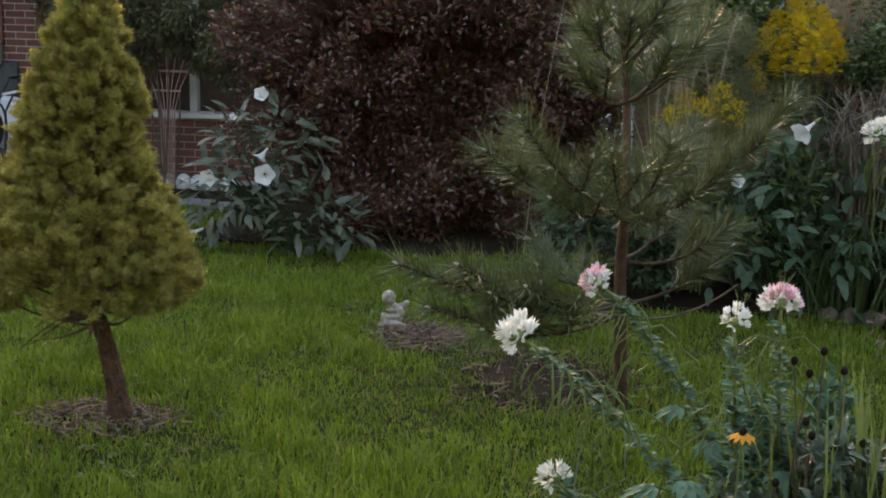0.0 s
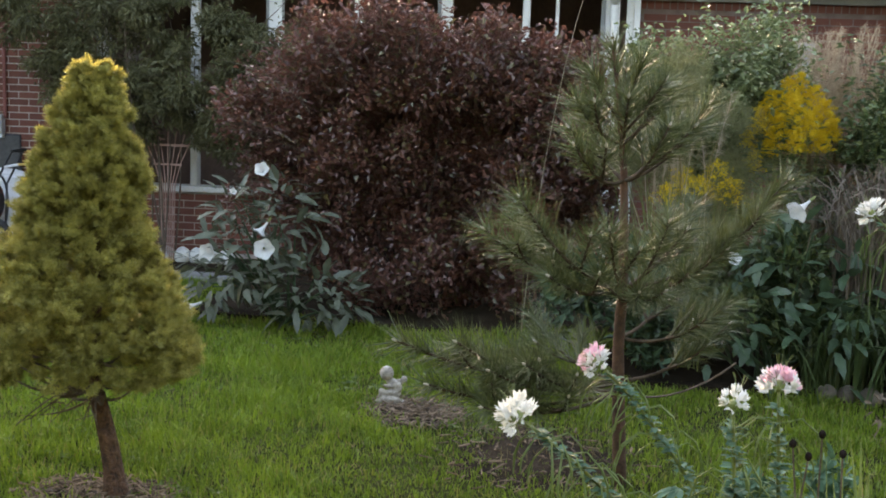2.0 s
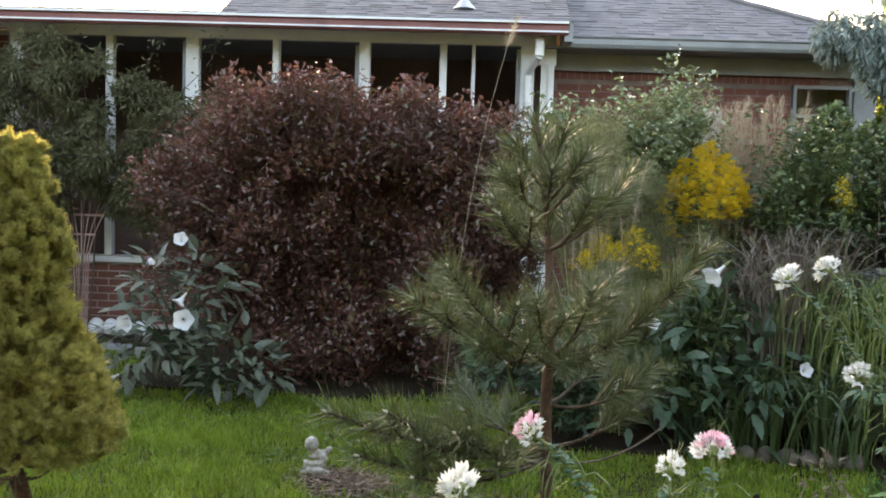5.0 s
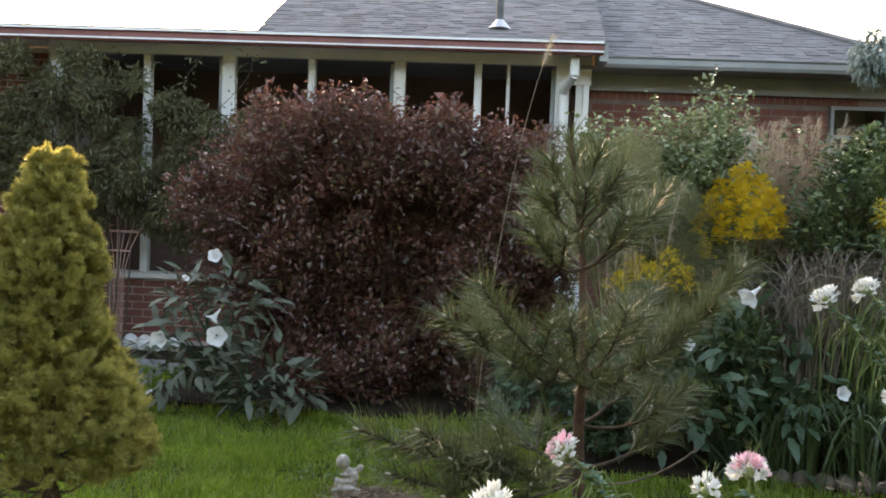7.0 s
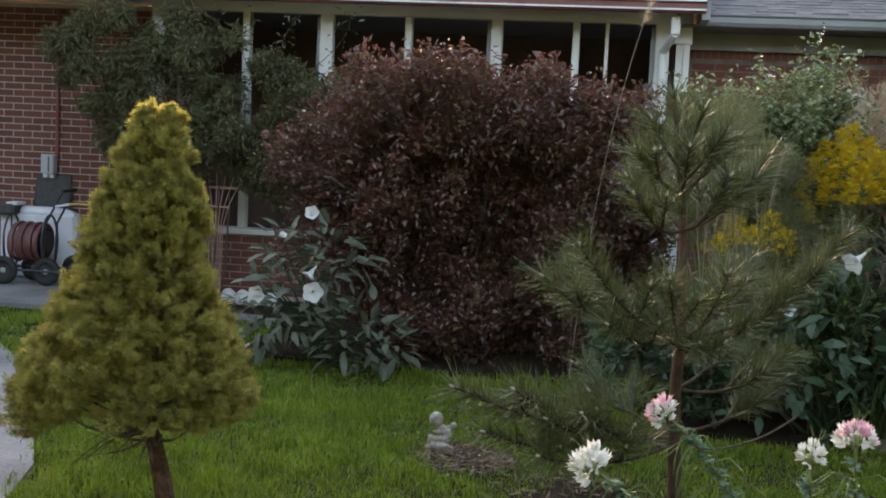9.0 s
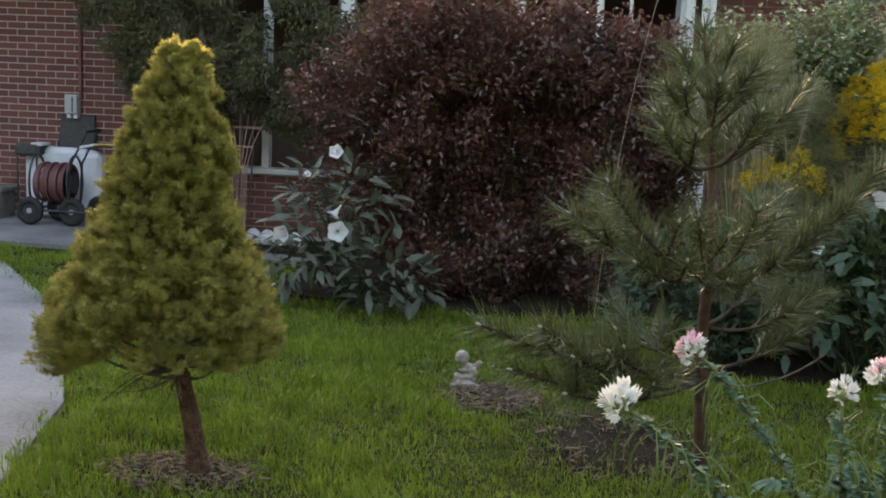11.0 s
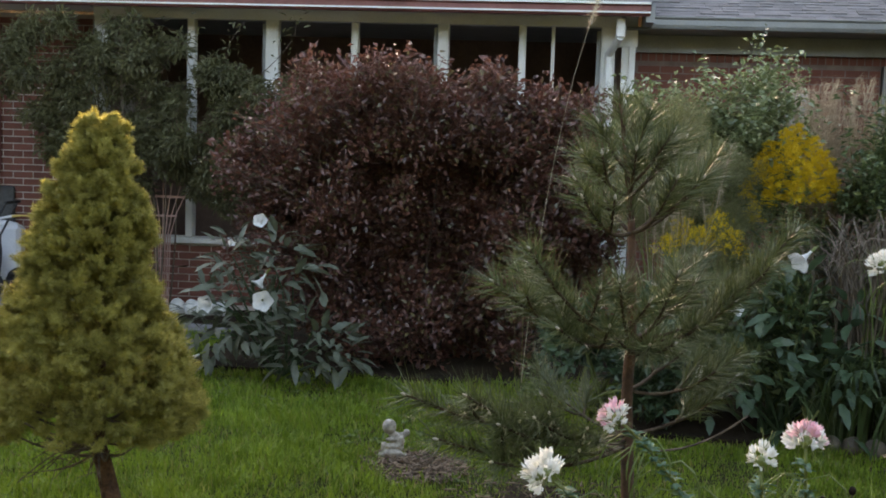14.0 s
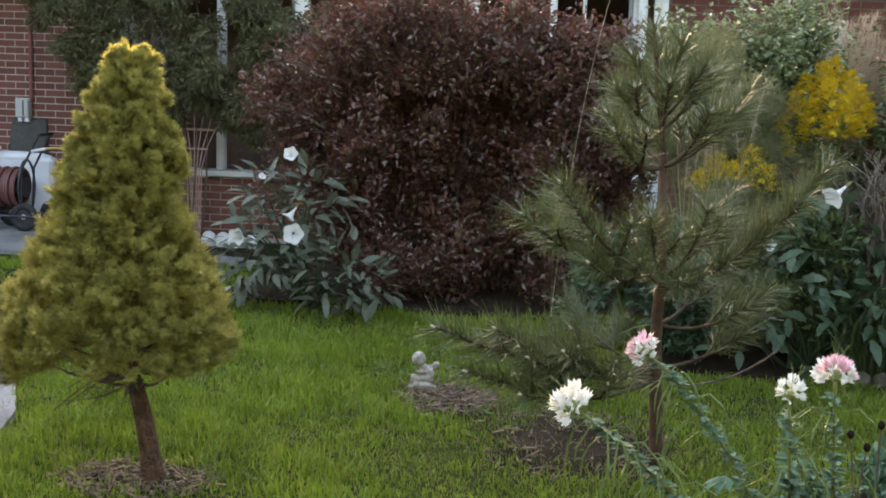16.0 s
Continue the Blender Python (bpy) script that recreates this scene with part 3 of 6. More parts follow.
    part("sill", Geo().box((-1.6, 10.99, 0.645), (4.72, 0.26, 0.05), chamfer=0.006), "paint", half, "pale wall cap")
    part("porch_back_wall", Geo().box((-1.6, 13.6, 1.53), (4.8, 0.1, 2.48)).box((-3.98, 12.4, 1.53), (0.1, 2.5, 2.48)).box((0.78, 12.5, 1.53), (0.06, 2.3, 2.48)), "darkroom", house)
    part("porch_ceiling", Geo().box((-1.6, 12.3, 2.74), (4.8, 2.7, 0.03)), "greypaint", house)
    for x, w, y in ((-3.90, 0.12, 11.0), (-3.07, 0.07, 11.02), (-2.32, 0.12, 11.0), (-1.577, 0.065, 11.02), (-0.785, 0.10, 11.0), (-0.09, 0.065, 11.02), (0.178, 0.032, 11.03), (0.655, 0.12, 11.0)):
        part("porch_post", Geo().box((x, y, 1.655), (w, 0.1, 1.97), chamfer=0.008), "paint", house, "white painted porch post")
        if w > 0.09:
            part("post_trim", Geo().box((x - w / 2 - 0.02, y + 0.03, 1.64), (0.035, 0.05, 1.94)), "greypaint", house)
    part("side_light", Geo().box((0.83, 11.1, 1.5), (0.10, 0.05, 2.2)).box((0.87, 11.2, 1.25), (0.05, 0.30, 2.5)), "paint", house)
    part("return_board", Geo().box((0.815, 11.10, 2.62), (0.19, 0.12, 0.27)), "paint", house)
    part("header", Geo().box((-1.6, 11.0, 2.693), (4.72, 0.14, 0.114)), "paint", house, "white porch header beam")
    part("eave_return", Geo().box((0.975, 10.79, 2.715), (0.07, 0.58, 0.15)), "greypaint", house)
    # roofs
    part("soffit", Geo().box((-2.9, 10.84, 2.755), (7.7, 0.52, 0.018)).box((-6.55, 11.35, 2.755), (5.0, 0.50, 0.018)), "paint", house)
    part("fascia", Geo().box((-2.78, 10.585, 2.75), (7.4, 0.03, 0.10)), "paint", house, "white fascia board")
    prof = [(0, 0), (-0.08, 0.0), (-0.10, 0.03), (-0.10, 0.075), (-0.12, 0.09), (-0.12, 0.10), (-0.095, 0.10), (-0.085, 0.08), (-0.085, 0.035), (-0.07, 0.015), (0, 0.015)]

    def gutter(x0, x1, y, z):
        p = np.array(prof)
        k = len(p)
        v = np.concatenate([np.c_[np.full(k, x), y + p[:, 0], z + p[:, 1]] for x in (x0, x1)])
        i = np.arange(k)
        return Geo().add(v, [np.stack([i, (i + 1) % k, (i + 1) % k + k, i + k], -1), i, (i + k)[::-1]])

    pg = part("gutter", gutter(-6.6, 0.97, 10.56, 2.69), "maroon", house, "maroon metal rain gutter with a white lip")
    part("gutter_lip", Geo().box((-2.8, 10.436, 2.788), (7.54, 0.014, 0.018)).box((-2.8, 10.455, 2.715), (7.54, 0.006, 0.014)), "paint", pg)
    part("gutter", gutter(0.98, 3.86, 10.95, 2.63), "greypaint", house, "pale grey rain gutter")
    ds = Geo().box((0.74, 10.62, 2.60), (0.075, 0.06, 0.16), chamfer=0.01)
    ds.tube(curve((0.74, 10.62, 2.53), (0.66, 10.90, 2.40), (0.0, 0.0, 0.0), 5), 0.035, 8).tube([(0.66, 10.90, 2.42), (0.66, 10.90, 0.1)], 0.035, 8)
    part("downspout", ds, "paint", house, "white downspout elbow")
    # main roof: cut to a gable at the left so bright sky stands in for glare, hip at the right; ridge at 4.45 m
    part("roof", roof_deck(), "shingle", house)
    roof_shingles(house)
    part("hip_cap", Geo().tube([(3.80, 10.88, 2.745), (0.98, HIP_Y, HIP_Z + 0.01)], 0.035, 6), "shingle", house)
    # made-up flat roof, out of view, leaves the low sky open at the left
    part("flat_roof", Geo().box((-5.5, 13.0, 2.80), (7.3, 4.9, 0.05)), "shingle", house)
    vent = part("roof_vent", Geo().tube([(0.085, 10.86, 2.85), (0.085, 10.86, 3.21)], 0.034, 12), "steel", house, "dark roof vent pipe")
    part("flashing", Geo().tube([(0.085, 10.83, 2.90), (0.085, 10.86, 3.00)], [0.12, 0.04], 12), "metalbox", vent, "bright metal flashing")
    part("body_wall", Geo().box((-1.0, 15.5, 1.4), (9.0, 0.2, 2.7)).box((3.72, 13.5, 1.3), (0.18, 4.0, 2.6)).box((-9.0, 13.6, 1.35), (0.2, 4.0, 2.7)), "brick", house)
    # meter box on the left wall
    mb = thing("meter_box", (-5.24, 11.53, 1.15), "grey electric meter box on the brick wall", "meter box")
    part("case", Geo().box((-5.24, 11.535, 1.145), (0.135, 0.10, 0.19), chamfer=0.012), "metalbox", mb)
    part("cover_seam", Geo().box((-5.22, 11.482, 1.145), (0.012, 0.006, 0.15)), "steel", mb)
    for x in (-5.27, -5.20):
        part("fitting", Geo().box((x, 11.54, 1.03), (0.04, 0.06, 0.04)), "plastic", mb)
    part("conduit", Geo().tube([(-5.17, 11.56, 1.2), (-5.17, 11.56, 2.66)], 0.018, 8), "maroon", mb, "dark conduit pipe")
    ub = thing("utility_box", (2.36, 11.35, 1.95), "pale grey utility box on the dark brick wall", "utility box")
    part("case", Geo().box((2.36, 11.34, 1.92), (0.165, 0.10, 0.42), chamfer=0.012), "metalbox", ub)
    part("cover_seam", Geo().box((2.36, 11.288, 1.92), (0.125, 0.006, 0.010)), "steel", ub)


RIDGE_Y, RIDGE_Z = 15.0, 4.45
HIP_Y, HIP_Z = 13.79, 3.94  # where the hip meets the end of the porch roof


def roof_z(y, low=False):
    """The porch roof starts further out and higher than the main slope at the right; both reach one ridge."""
    y0, z0 = (10.90, 2.735) if low else (10.46, 2.80)
    return z0 + (y - y0) * (RIDGE_Z - z0) / (RIDGE_Y - y0)


def roof_deck():
    g = Geo()
    L, H, R = -1.95, 0.98, 3.80
    v = [(L, 10.485, 2.80), (H, 10.485, 2.80), (H, RIDGE_Y, RIDGE_Z - 0.005), (L, RIDGE_Y, RIDGE_Z - 0.005), (L, 19.5, 2.795), (R, 19.1, 2.73), (R, 10.90, 2.73), (H, 10.90, 2.73), (H, 10.485, 2.73), (L, 10.485, 2.73), (H, HIP_Y, HIP_Z - 0.005), (H, 19.5, 2.795)]
    g.add(v, [np.array(f) for f in ((0, 1, 2, 3), (7, 6, 10), (6, 5, 10), (5, 11, 10), (10, 11, 2), (2, 11, 4, 3), (1, 8, 7, 10, 2), (0, 3, 4), (0, 9, 8, 1))])
    return g


def roof_shingles(house):
    """Courses of shingle tabs, each a thin wedge, over the slopes that face the garden."""
    rs = np.random.RandomState(11)
    for low, y, xa in ((False, 10.44, -1.98), (True, 10.88, 0.985)):
        g = Geo()
        while y < (HIP_Y if low else RIDGE_Y) - 0.1:
            x = xa - rs.uniform(0, 0.2)
            x1 = 3.79 - (y - 10.88) * 0.976 if low else 0.985
            while x < x1 - 0.03:
                w = min(rs.uniform(0.08, 0.22), x1 - x)
                a = max(x, xa)
                if x + w > a + 0.02:
                    t = rs.choice((0.005, 0.009, 0.014))
                    z0, z1, yb = roof_z(y, low), roof_z(y + 0.10, low), y + 0.10
                    v = [(a, y, z0), (x + w - 0.004, y, z0), (a, y, z0 + t), (x + w - 0.004, y, z0 + t), (a, yb, z1 + 0.002), (x + w - 0.004, yb, z1 + 0.002)]
                    g.add(v, [np.array([(0, 1, 3, 2), (2, 3, 5, 4)]), np.array([(0, 2, 4), (1, 5, 3)])])
                x += w
            y += 0.08
        tagged(part("shingles", g, "shingle", house, "weathered grey asphalt shingles"), kind="stuff")


build_house()


# ---- trees and shrubs ----
def build_spruce():
    rs = np.random.RandomState(21)
    root = thing("spruce_tree", (-1.39, 4.86, 0), "small conical dwarf spruce with yellow-green foliage and bare trunk", "tree")
    trunk = curve((-1.345, 4.84, -0.03), (-1.45, 4.88, 0.42), (0.015, 0, 0), 8)
    trunk = np.concatenate([trunk, curve((-1.45, 4.88, 0.47), (-1.43, 4.88, 1.6), (0.0, 0, 0), 8)])
    part("trunk", Geo().tube(trunk, np.concatenate([[0.060, 0.045], np.linspace(0.039, 0.030, 6), np.linspace(0.032, 0.004, 8)]), 10), "bark", root, "reddish brown bare trunk", True)
    # outline: half width at each height
    zs = np.array((0.30, 0.36, 0.45, 0.55, 0.66, 0.80, 0.94, 1.10, 1.22, 1.40, 1.56, 1.64, 1.70))
    rw = np.array((0.08, 0.36, 0.43, 0.460, 0.440, 0.375, 0.285, 0.240, 0.215, 0.165, 0.105, 0.055, 0.01))
    cx = np.array((-1.60, -1.57, -1.535, -1.520, -1.515, -1.505, -1.505, -1.485, -1.465, -1.455, -1.45, -1.44, -1.435))
    for k in range(24):
        a, z = k * 2.4, rs.uniform(0.42, 0.66)
        r = np.interp(z, zs, rw) * rs.uniform(0.6, 0.9)
        c = np.interp(z, zs, cx)
        b = (c + r * math.cos(a), 4.88 + r * math.sin(a), z + rs.uniform(-0.02, 0.06))
        part("branch", Geo().tube(curve((-1.44, 4.88, z - 0.05), b, (0, 0, -0.05), 7), np.linspace(0.008, 0.003, 7), 5), "twig", root)
    fork = np.array((-1.445, 4.88, 0.41))
    for k in range(11):
        a = rs.uniform(2.2, 5.4)
        r = rs.uniform(0.15, 0.46)
        b = np.array((-1.46 + r * math.cos(a), 4.88 + r * math.sin(a) * 0.8, rs.uniform(0.27, 0.45)))
        g = Geo().tube(curve(fork + (0, 0, rs.uniform(-0.03, 0.05)), b, (0, 0, rs.uniform(-0.03, 0.03)), 6), np.linspace(0.006, 0.0016, 6), 4)
        for q in range(5):
            f = b + (fork - b) * rs.uniform(0, 0.6)
            g.tube([f, f + rs.normal(0, 0.045, 3)], [0.0022, 0.001], 3)
        part("bare_twig", g, "twig", root, "bare grey-brown twig")
    # crown: small bristly sprigs in billowing clumps with dark gaps between, over a darker inside
    g = Geo()
    nc = 1250
    kz = rs.uniform(0.34, 1.66, nc)
    kw = np.interp(kz, zs, rw)
    keep = rs.uniform(0, 0.44, nc) < kw + 0.06
    kz, kw = kz[keep], kw[keep]
    ka = rs.uniform(0, 2 * math.pi, len(kz))
    kr = kw * rs.uniform(0.82, 1.0, len(kz)) * (0.97 + 0.06 * np.sin(4 * ka + kz * 11) * np.sin(kz * 17))
    heart = np.stack([np.interp(kz, zs, cx) + kr * np.cos(ka), 4.88 + kr * np.sin(ka), kz], 1)
    per_clump = 4
    puff = np.interp(kz, (0.4, 1.6), (0.024, 0.015))
    cen = np.repeat(heart, per_clump, 0) + unit(rs.normal(size=(len(kz) * per_clump, 3))) * np.repeat(puff, per_clump)[:, None] * rs.uniform(0.5, 1.25, (len(kz) * per_clump, 1))
    ta, tz, tr = np.repeat(ka, per_clump), cen[:, 2], np.repeat(kr, per_clump)
    ni = 1500
    iz, ia = rs.uniform(0.38, 1.6, ni), rs.uniform(0, 2 * math.pi, ni)
    ir = np.interp(iz, zs, rw) * rs.uniform(0.25, 0.86, ni)
    cen = np.concatenate([cen, np.stack([np.interp(iz, zs, cx) + ir * np.cos(ia), 4.88 + ir * np.sin(ia), iz], 1)])
    ta, tz, tr = np.concatenate([ta, ia]), np.concatenate([tz, iz]), np.concatenate([tr, ir])
    # the skirt hangs lower away from the trunk, most on the side of the path; raised in front to fit the camera's view
    floor = 0.465 + 0.045 * np.clip(-np.sin(ta), 0, 1) - 0.11 * np.clip(-np.cos(ta), 0, 1) * (tr / 0.42) - 0.02 * np.clip(np.cos(ta), 0, 1)
    low = tz > floor
    cen, ta, tz = cen[low], ta[low], tz[low]
    nt = len(cen)
    # each tuft is a short bristly shoot that points out and up
    ax = unit(np.stack([np.cos(ta), np.sin(ta), np.full(nt, 0.55)], 1) + rs.normal(0, 0.40, (nt, 3)))
    size = rs.uniform(0.040, 0.080, nt) * np.interp(tz, (0.4, 1.6), (1.1, 0.65))
    per = 150
    t = rs.uniform(0, 1, (nt, per, 1))
    d = unit(rs.normal(size=(nt, per, 3)))
    base = cen[:, None] + ax[:, None] * size[:, None, None] * (t - 0.45) + d * 0.007
    nd_ = d + ax[:, None] * 0.75
    g.needles(base.reshape(-1, 3), nd_.reshape(-1, 3), rs.uniform(0.012, 0.021, nt * per), rs.uniform(0.0024, 0.0042, nt * per), rs)
    part("crown", g, "spruce", root, "dense yellow-green needle foliage")


def pine_shoot(g, rs, a, b, density=900, length=0.13, spread=0.75, tuft=True):
    """Long needles round a shoot from a to b, fanning out at its tip."""
    a, b = np.array(a, float), np.array(b, float)
    ax = b - a
    L = np.linalg.norm(ax)
    n = int(density * 0.46 * L) + (40 if tuft else 0)
    s = rs.uniform(0, 1, n) ** 0.8
    base = a + ax * s[:, None]
    rad = unit(np.cross(ax, rs.normal(size=(n, 3))))
    d = unit(ax)[None] * rs.uniform(0.45, 1.1, (n, 1)) + rad * spread * rs.uniform(0.6, 1.15, (n, 1)) + np.array((0, 0, 0.06))
    g.needles(base, d, length * rs.uniform(0.75, 1.1, n), 0.0048, rs)


def build_pine():
    rs = np.random.RandomState(31)
    root = thing("pine_tree", (0.60, 5.40, 0), "young pine with long dark green needles and upturned shoots", "tree")
    T = np.array([(0.62, 5.43, -0.03), (0.60, 5.38, 0.25), (0.575, 5.30, 0.62), (0.58, 5.22, 0.86), (0.56, 5.18, 1.28), (0.52, 5.17, 1.60), (0.49, 5.16, 1.80)])
    tz = np.linspace(-0.03, 1.80, 16)
    path = np.stack([np.interp(tz, T[:, 2], T[:, k]) for k in range(3)], 1)
    part("trunk", Geo().tube(path, np.interp(tz, (0, 1.0, 1.8), (0.030, 0.019, 0.007)), 10), "pinebark", root, "orange-brown scaly trunk", True)
    top = Geo()
    for z0, z1 in ((1.30, 1.45), (1.45, 1.62), (1.62, 1.79)):
        f = lambda z: (np.interp(z, T[:, 2], T[:, 0]), np.interp(z, T[:, 2], T[:, 1]), z)
        pine_shoot(top, rs, f(z0), f(z1), 1100, 0.125, 0.8)
    part("leader_needles", top, "pine", root)

    def limb(z0, tip, bend=-0.10, subs=2, side=0.16):
        start = np.array((np.interp(z0, T[:, 2], T[:, 0]), np.interp(z0, T[:, 2], T[:, 1]), z0))
        tip = np.array(tip, float)
        p = curve(start, tip, (0, 0, bend), 10)
        L = np.linalg.norm(tip - start)
        wood, nee = Geo(), Geo()
        wood.tube(p, np.linspace(0.0085, 0.005, 10), 6)
        ends = [(p[-4], p[-1])]
        pine_shoot(nee, rs, p[4], p[7], 380, 0.13)
        pine_shoot(nee, rs, p[6], p[-1], 1000, 0.155, 0.85)
        hor = unit(np.cross(tip - start, (0, 0, 1.0)))
        for k in range(subs):
            q = p[4 + (k // 2) * 2]
            sg = 1 if k % 2 else -1
            e = q + (tip - start) / L * side * rs.uniform(0.7, 1.1) + hor * sg * side * rs.uniform(0.5, 0.9) + np.array((0, 0, rs.uniform(0.02, 0.10)))
            w = curve(q, e, (0, 0, -0.015), 6)
            wood.tube(w, np.linspace(0.007, 0.005, 6), 5)
            pine_shoot(nee, rs, w[1], w[-1], 800, 0.145, 0.8)
            ends.append((w[-2], w[-1]))
        ob = part("limb", wood, "pinelimb", root, "rough grey-brown limb", True)
        part("needle_foliage", nee, "pine", ob, "long dark green needles")
        for a, b in ends[:2]:
            ax = unit(b - a)
            part("bud", Geo().tube([b - ax * 0.004, b + ax * 0.008, b + ax * 0.022], [0.005, 0.006, 0.001], 6), "bud", ob, "pale resinous bud")

    for z0, tip, bend, subs in (
            (1.28, (0.362, 4.975, 1.416), -0.06, 1), (1.28, (0.87, 5.25, 1.58), -0.06, 2), (1.28, (0.70, 4.95, 1.50), -0.05, 1), (1.28, (0.40, 5.45, 1.55), -0.05, 2), (1.28, (0.75, 5.55, 1.50), -0.05, 2),
            (1.52, (0.60, 5.12, 1.74), -0.02, 0), (1.52, (0.41, 5.12, 1.70), -0.02, 0), (1.52, (0.55, 5.30, 1.72), -0.02, 0),
            (0.86, (0.18, 4.60, 1.25), -0.08, 2), (0.86, (0.05, 4.83, 1.107), -0.07, 3), (0.86, (0.29, 4.75, 0.96), -0.05, 2), (0.86, (0.72, 4.95, 1.15), -0.07, 1), (0.86, (1.18, 5.2, 1.31), -0.11, 4),
            (0.86, (0.95, 5.1, 1.04), -0.06, 3), (0.86, (0.62, 4.85, 0.90), -0.05, 2), (0.86, (0.15, 5.6, 1.10), -0.07, 3), (0.86, (0.9, 5.8, 1.15), -0.07, 3), (0.86, (0.50, 4.80, 1.13), -0.06, 1),
            (0.64, (1.0, 5.3, 0.80), -0.07, 3), (0.64, (0.85, 5.75, 0.85), -0.06, 3),
            (1.42, (0.36, 5.05, 1.58), -0.03, 1), (1.42, (0.68, 5.1, 1.62), -0.03, 1), (1.42, (0.55, 4.98, 1.60), -0.03, 1),
            (0.40, (-0.12, 4.66, 0.56), -0.06, 3), (0.40, (0.08, 4.62, 0.50), -0.05, 3), (0.42, (0.22, 4.72, 0.64), -0.05, 2), (0.45, (-0.24, 4.68, 0.71), -0.06, 3), (0.45, (-0.02, 4.62, 0.73), -0.07, 2), (0.45, (0.098, 4.655, 0.625), -0.06, 2), (0.45, (0.2, 5.9, 0.6), -0.06, 2), (0.45, (1.05, 5.6, 0.66), -0.06, 3),
    ):
        limb(z0, tip, bend, subs)
    part("dead_twig", Geo().tube(curve((0.66, 4.9, 0.50), (0.98, 4.85, 0.66), (0.0, 0, -0.035), 8), 0.004, 5), "twig", root, "bare curved twig")


def shrub(name, at, label, clumps, n, _, mat, seed, size=(0.04, 0.06), wide=0.5, stems=14, stem_mat="twig", shell=0.45, up=0.3, category="shrub", out=0.8, broad=False, stem_r=0.010, leaf_label=""):
    """A shrub of bent stems and very many folded leaves over a heap of clumps."""
    rs = np.random.RandomState(seed)
    root = thing(name, (at[0], at[1], 0), label, category)
    g = Geo()
    for k in range(stems):
        c = clumps[k % len(clumps)]
        r = np.array(c[3:] if len(c) > 4 else (c[3],) * 3)
        end = np.array(c[:3]) + unit(rs.normal(size=3)) * r * 0.75
        b = np.array((at[0] + rs.normal(0, 0.10), at[1] + rs.normal(0, 0.10), -0.03))
        w = curve(b, end, (rs.normal(0, 0.08), rs.normal(0, 0.08), 0.1), 9)
        g = Geo()
        g.tube(w, np.linspace(stem_r, stem_r * 0.25, 9), 5)
        for q in range(3):
            s = w[rs.randint(4, 8)]
            g.tube(curve(s, s + rs.normal(0, 0.22, 3) * r, (0, 0, 0.03), 5), np.linspace(stem_r * 0.4, stem_r * 0.12, 5), 4)
        part("stem", g, stem_mat, root)
    p, d = cloud(rs, n, clumps, shell)
    keep = p[:, 2] > 0.03
    p, d = p[keep], d[keep]
    m = len(p)
    way = d * out + rs.normal(0, 0.6, (m, 3)) + np.array((0, 0, up))
    nor = d * 0.6 + np.array((0, 0, 0.8)) + rs.normal(0, 0.45, (m, 3))
    L = rs.uniform(*size, m)
    g = Geo()
    (g.broad if broad else g.leaves)(p, way, nor, L, L * wide * rs.uniform(0.8, 1.2, m))
    tagged(part("foliage", g, mat, root, leaf_label), kind="stuff")
    return root


def loose_shoots(root, rs, starts, ends, mat, stem_mat, n=26, size=(0.03, 0.055), wide=0.5, bend=0.08, r=0.004, leafy_from=0.35, spread=0.03):
    """Single arching shoots with leaves along them, which break up a shrub's outline."""
    for a, b in zip(starts, ends):
        w = curve(a, b, (rs.normal(0, bend), rs.normal(0, bend), abs(rs.normal(0, bend))), 10)
        sh = part("shoot", Geo().tube(w, np.linspace(r, r * 0.3, 10), 4), stem_mat, root)
        t = rs.uniform(leafy_from, 1.0, n)
        p = np.stack([np.interp(t, np.linspace(0, 1, 10), w[:, k]) for k in range(3)], 1) + rs.normal(0, spread, (n, 3))
        d = rs.normal(0, 1, (n, 3)) * (1, 1, 0.5) + (0, 0, 0.2)
        L = rs.uniform(*size, n)
        tagged(part("shoot_foliage", Geo().leaves(p, d, np.tile((0, 0, 1.0), (n, 1)) + rs.normal(0, 0.4, (n, 3)), L, L * wide), mat, sh), kind="stuff")


def lumps(rs, boxes, n, r):
    """Random clumps inside ellipsoids (centre, radii)."""
    out = []
    for c, rad in boxes:
        for k in range(n):
            d = unit(rs.normal(size=3)) * np.array(rad) * rs.uniform(0.35, 1) ** 0.6
            out.append((*(np.array(c) + d), rs.uniform(*r)))
    return out


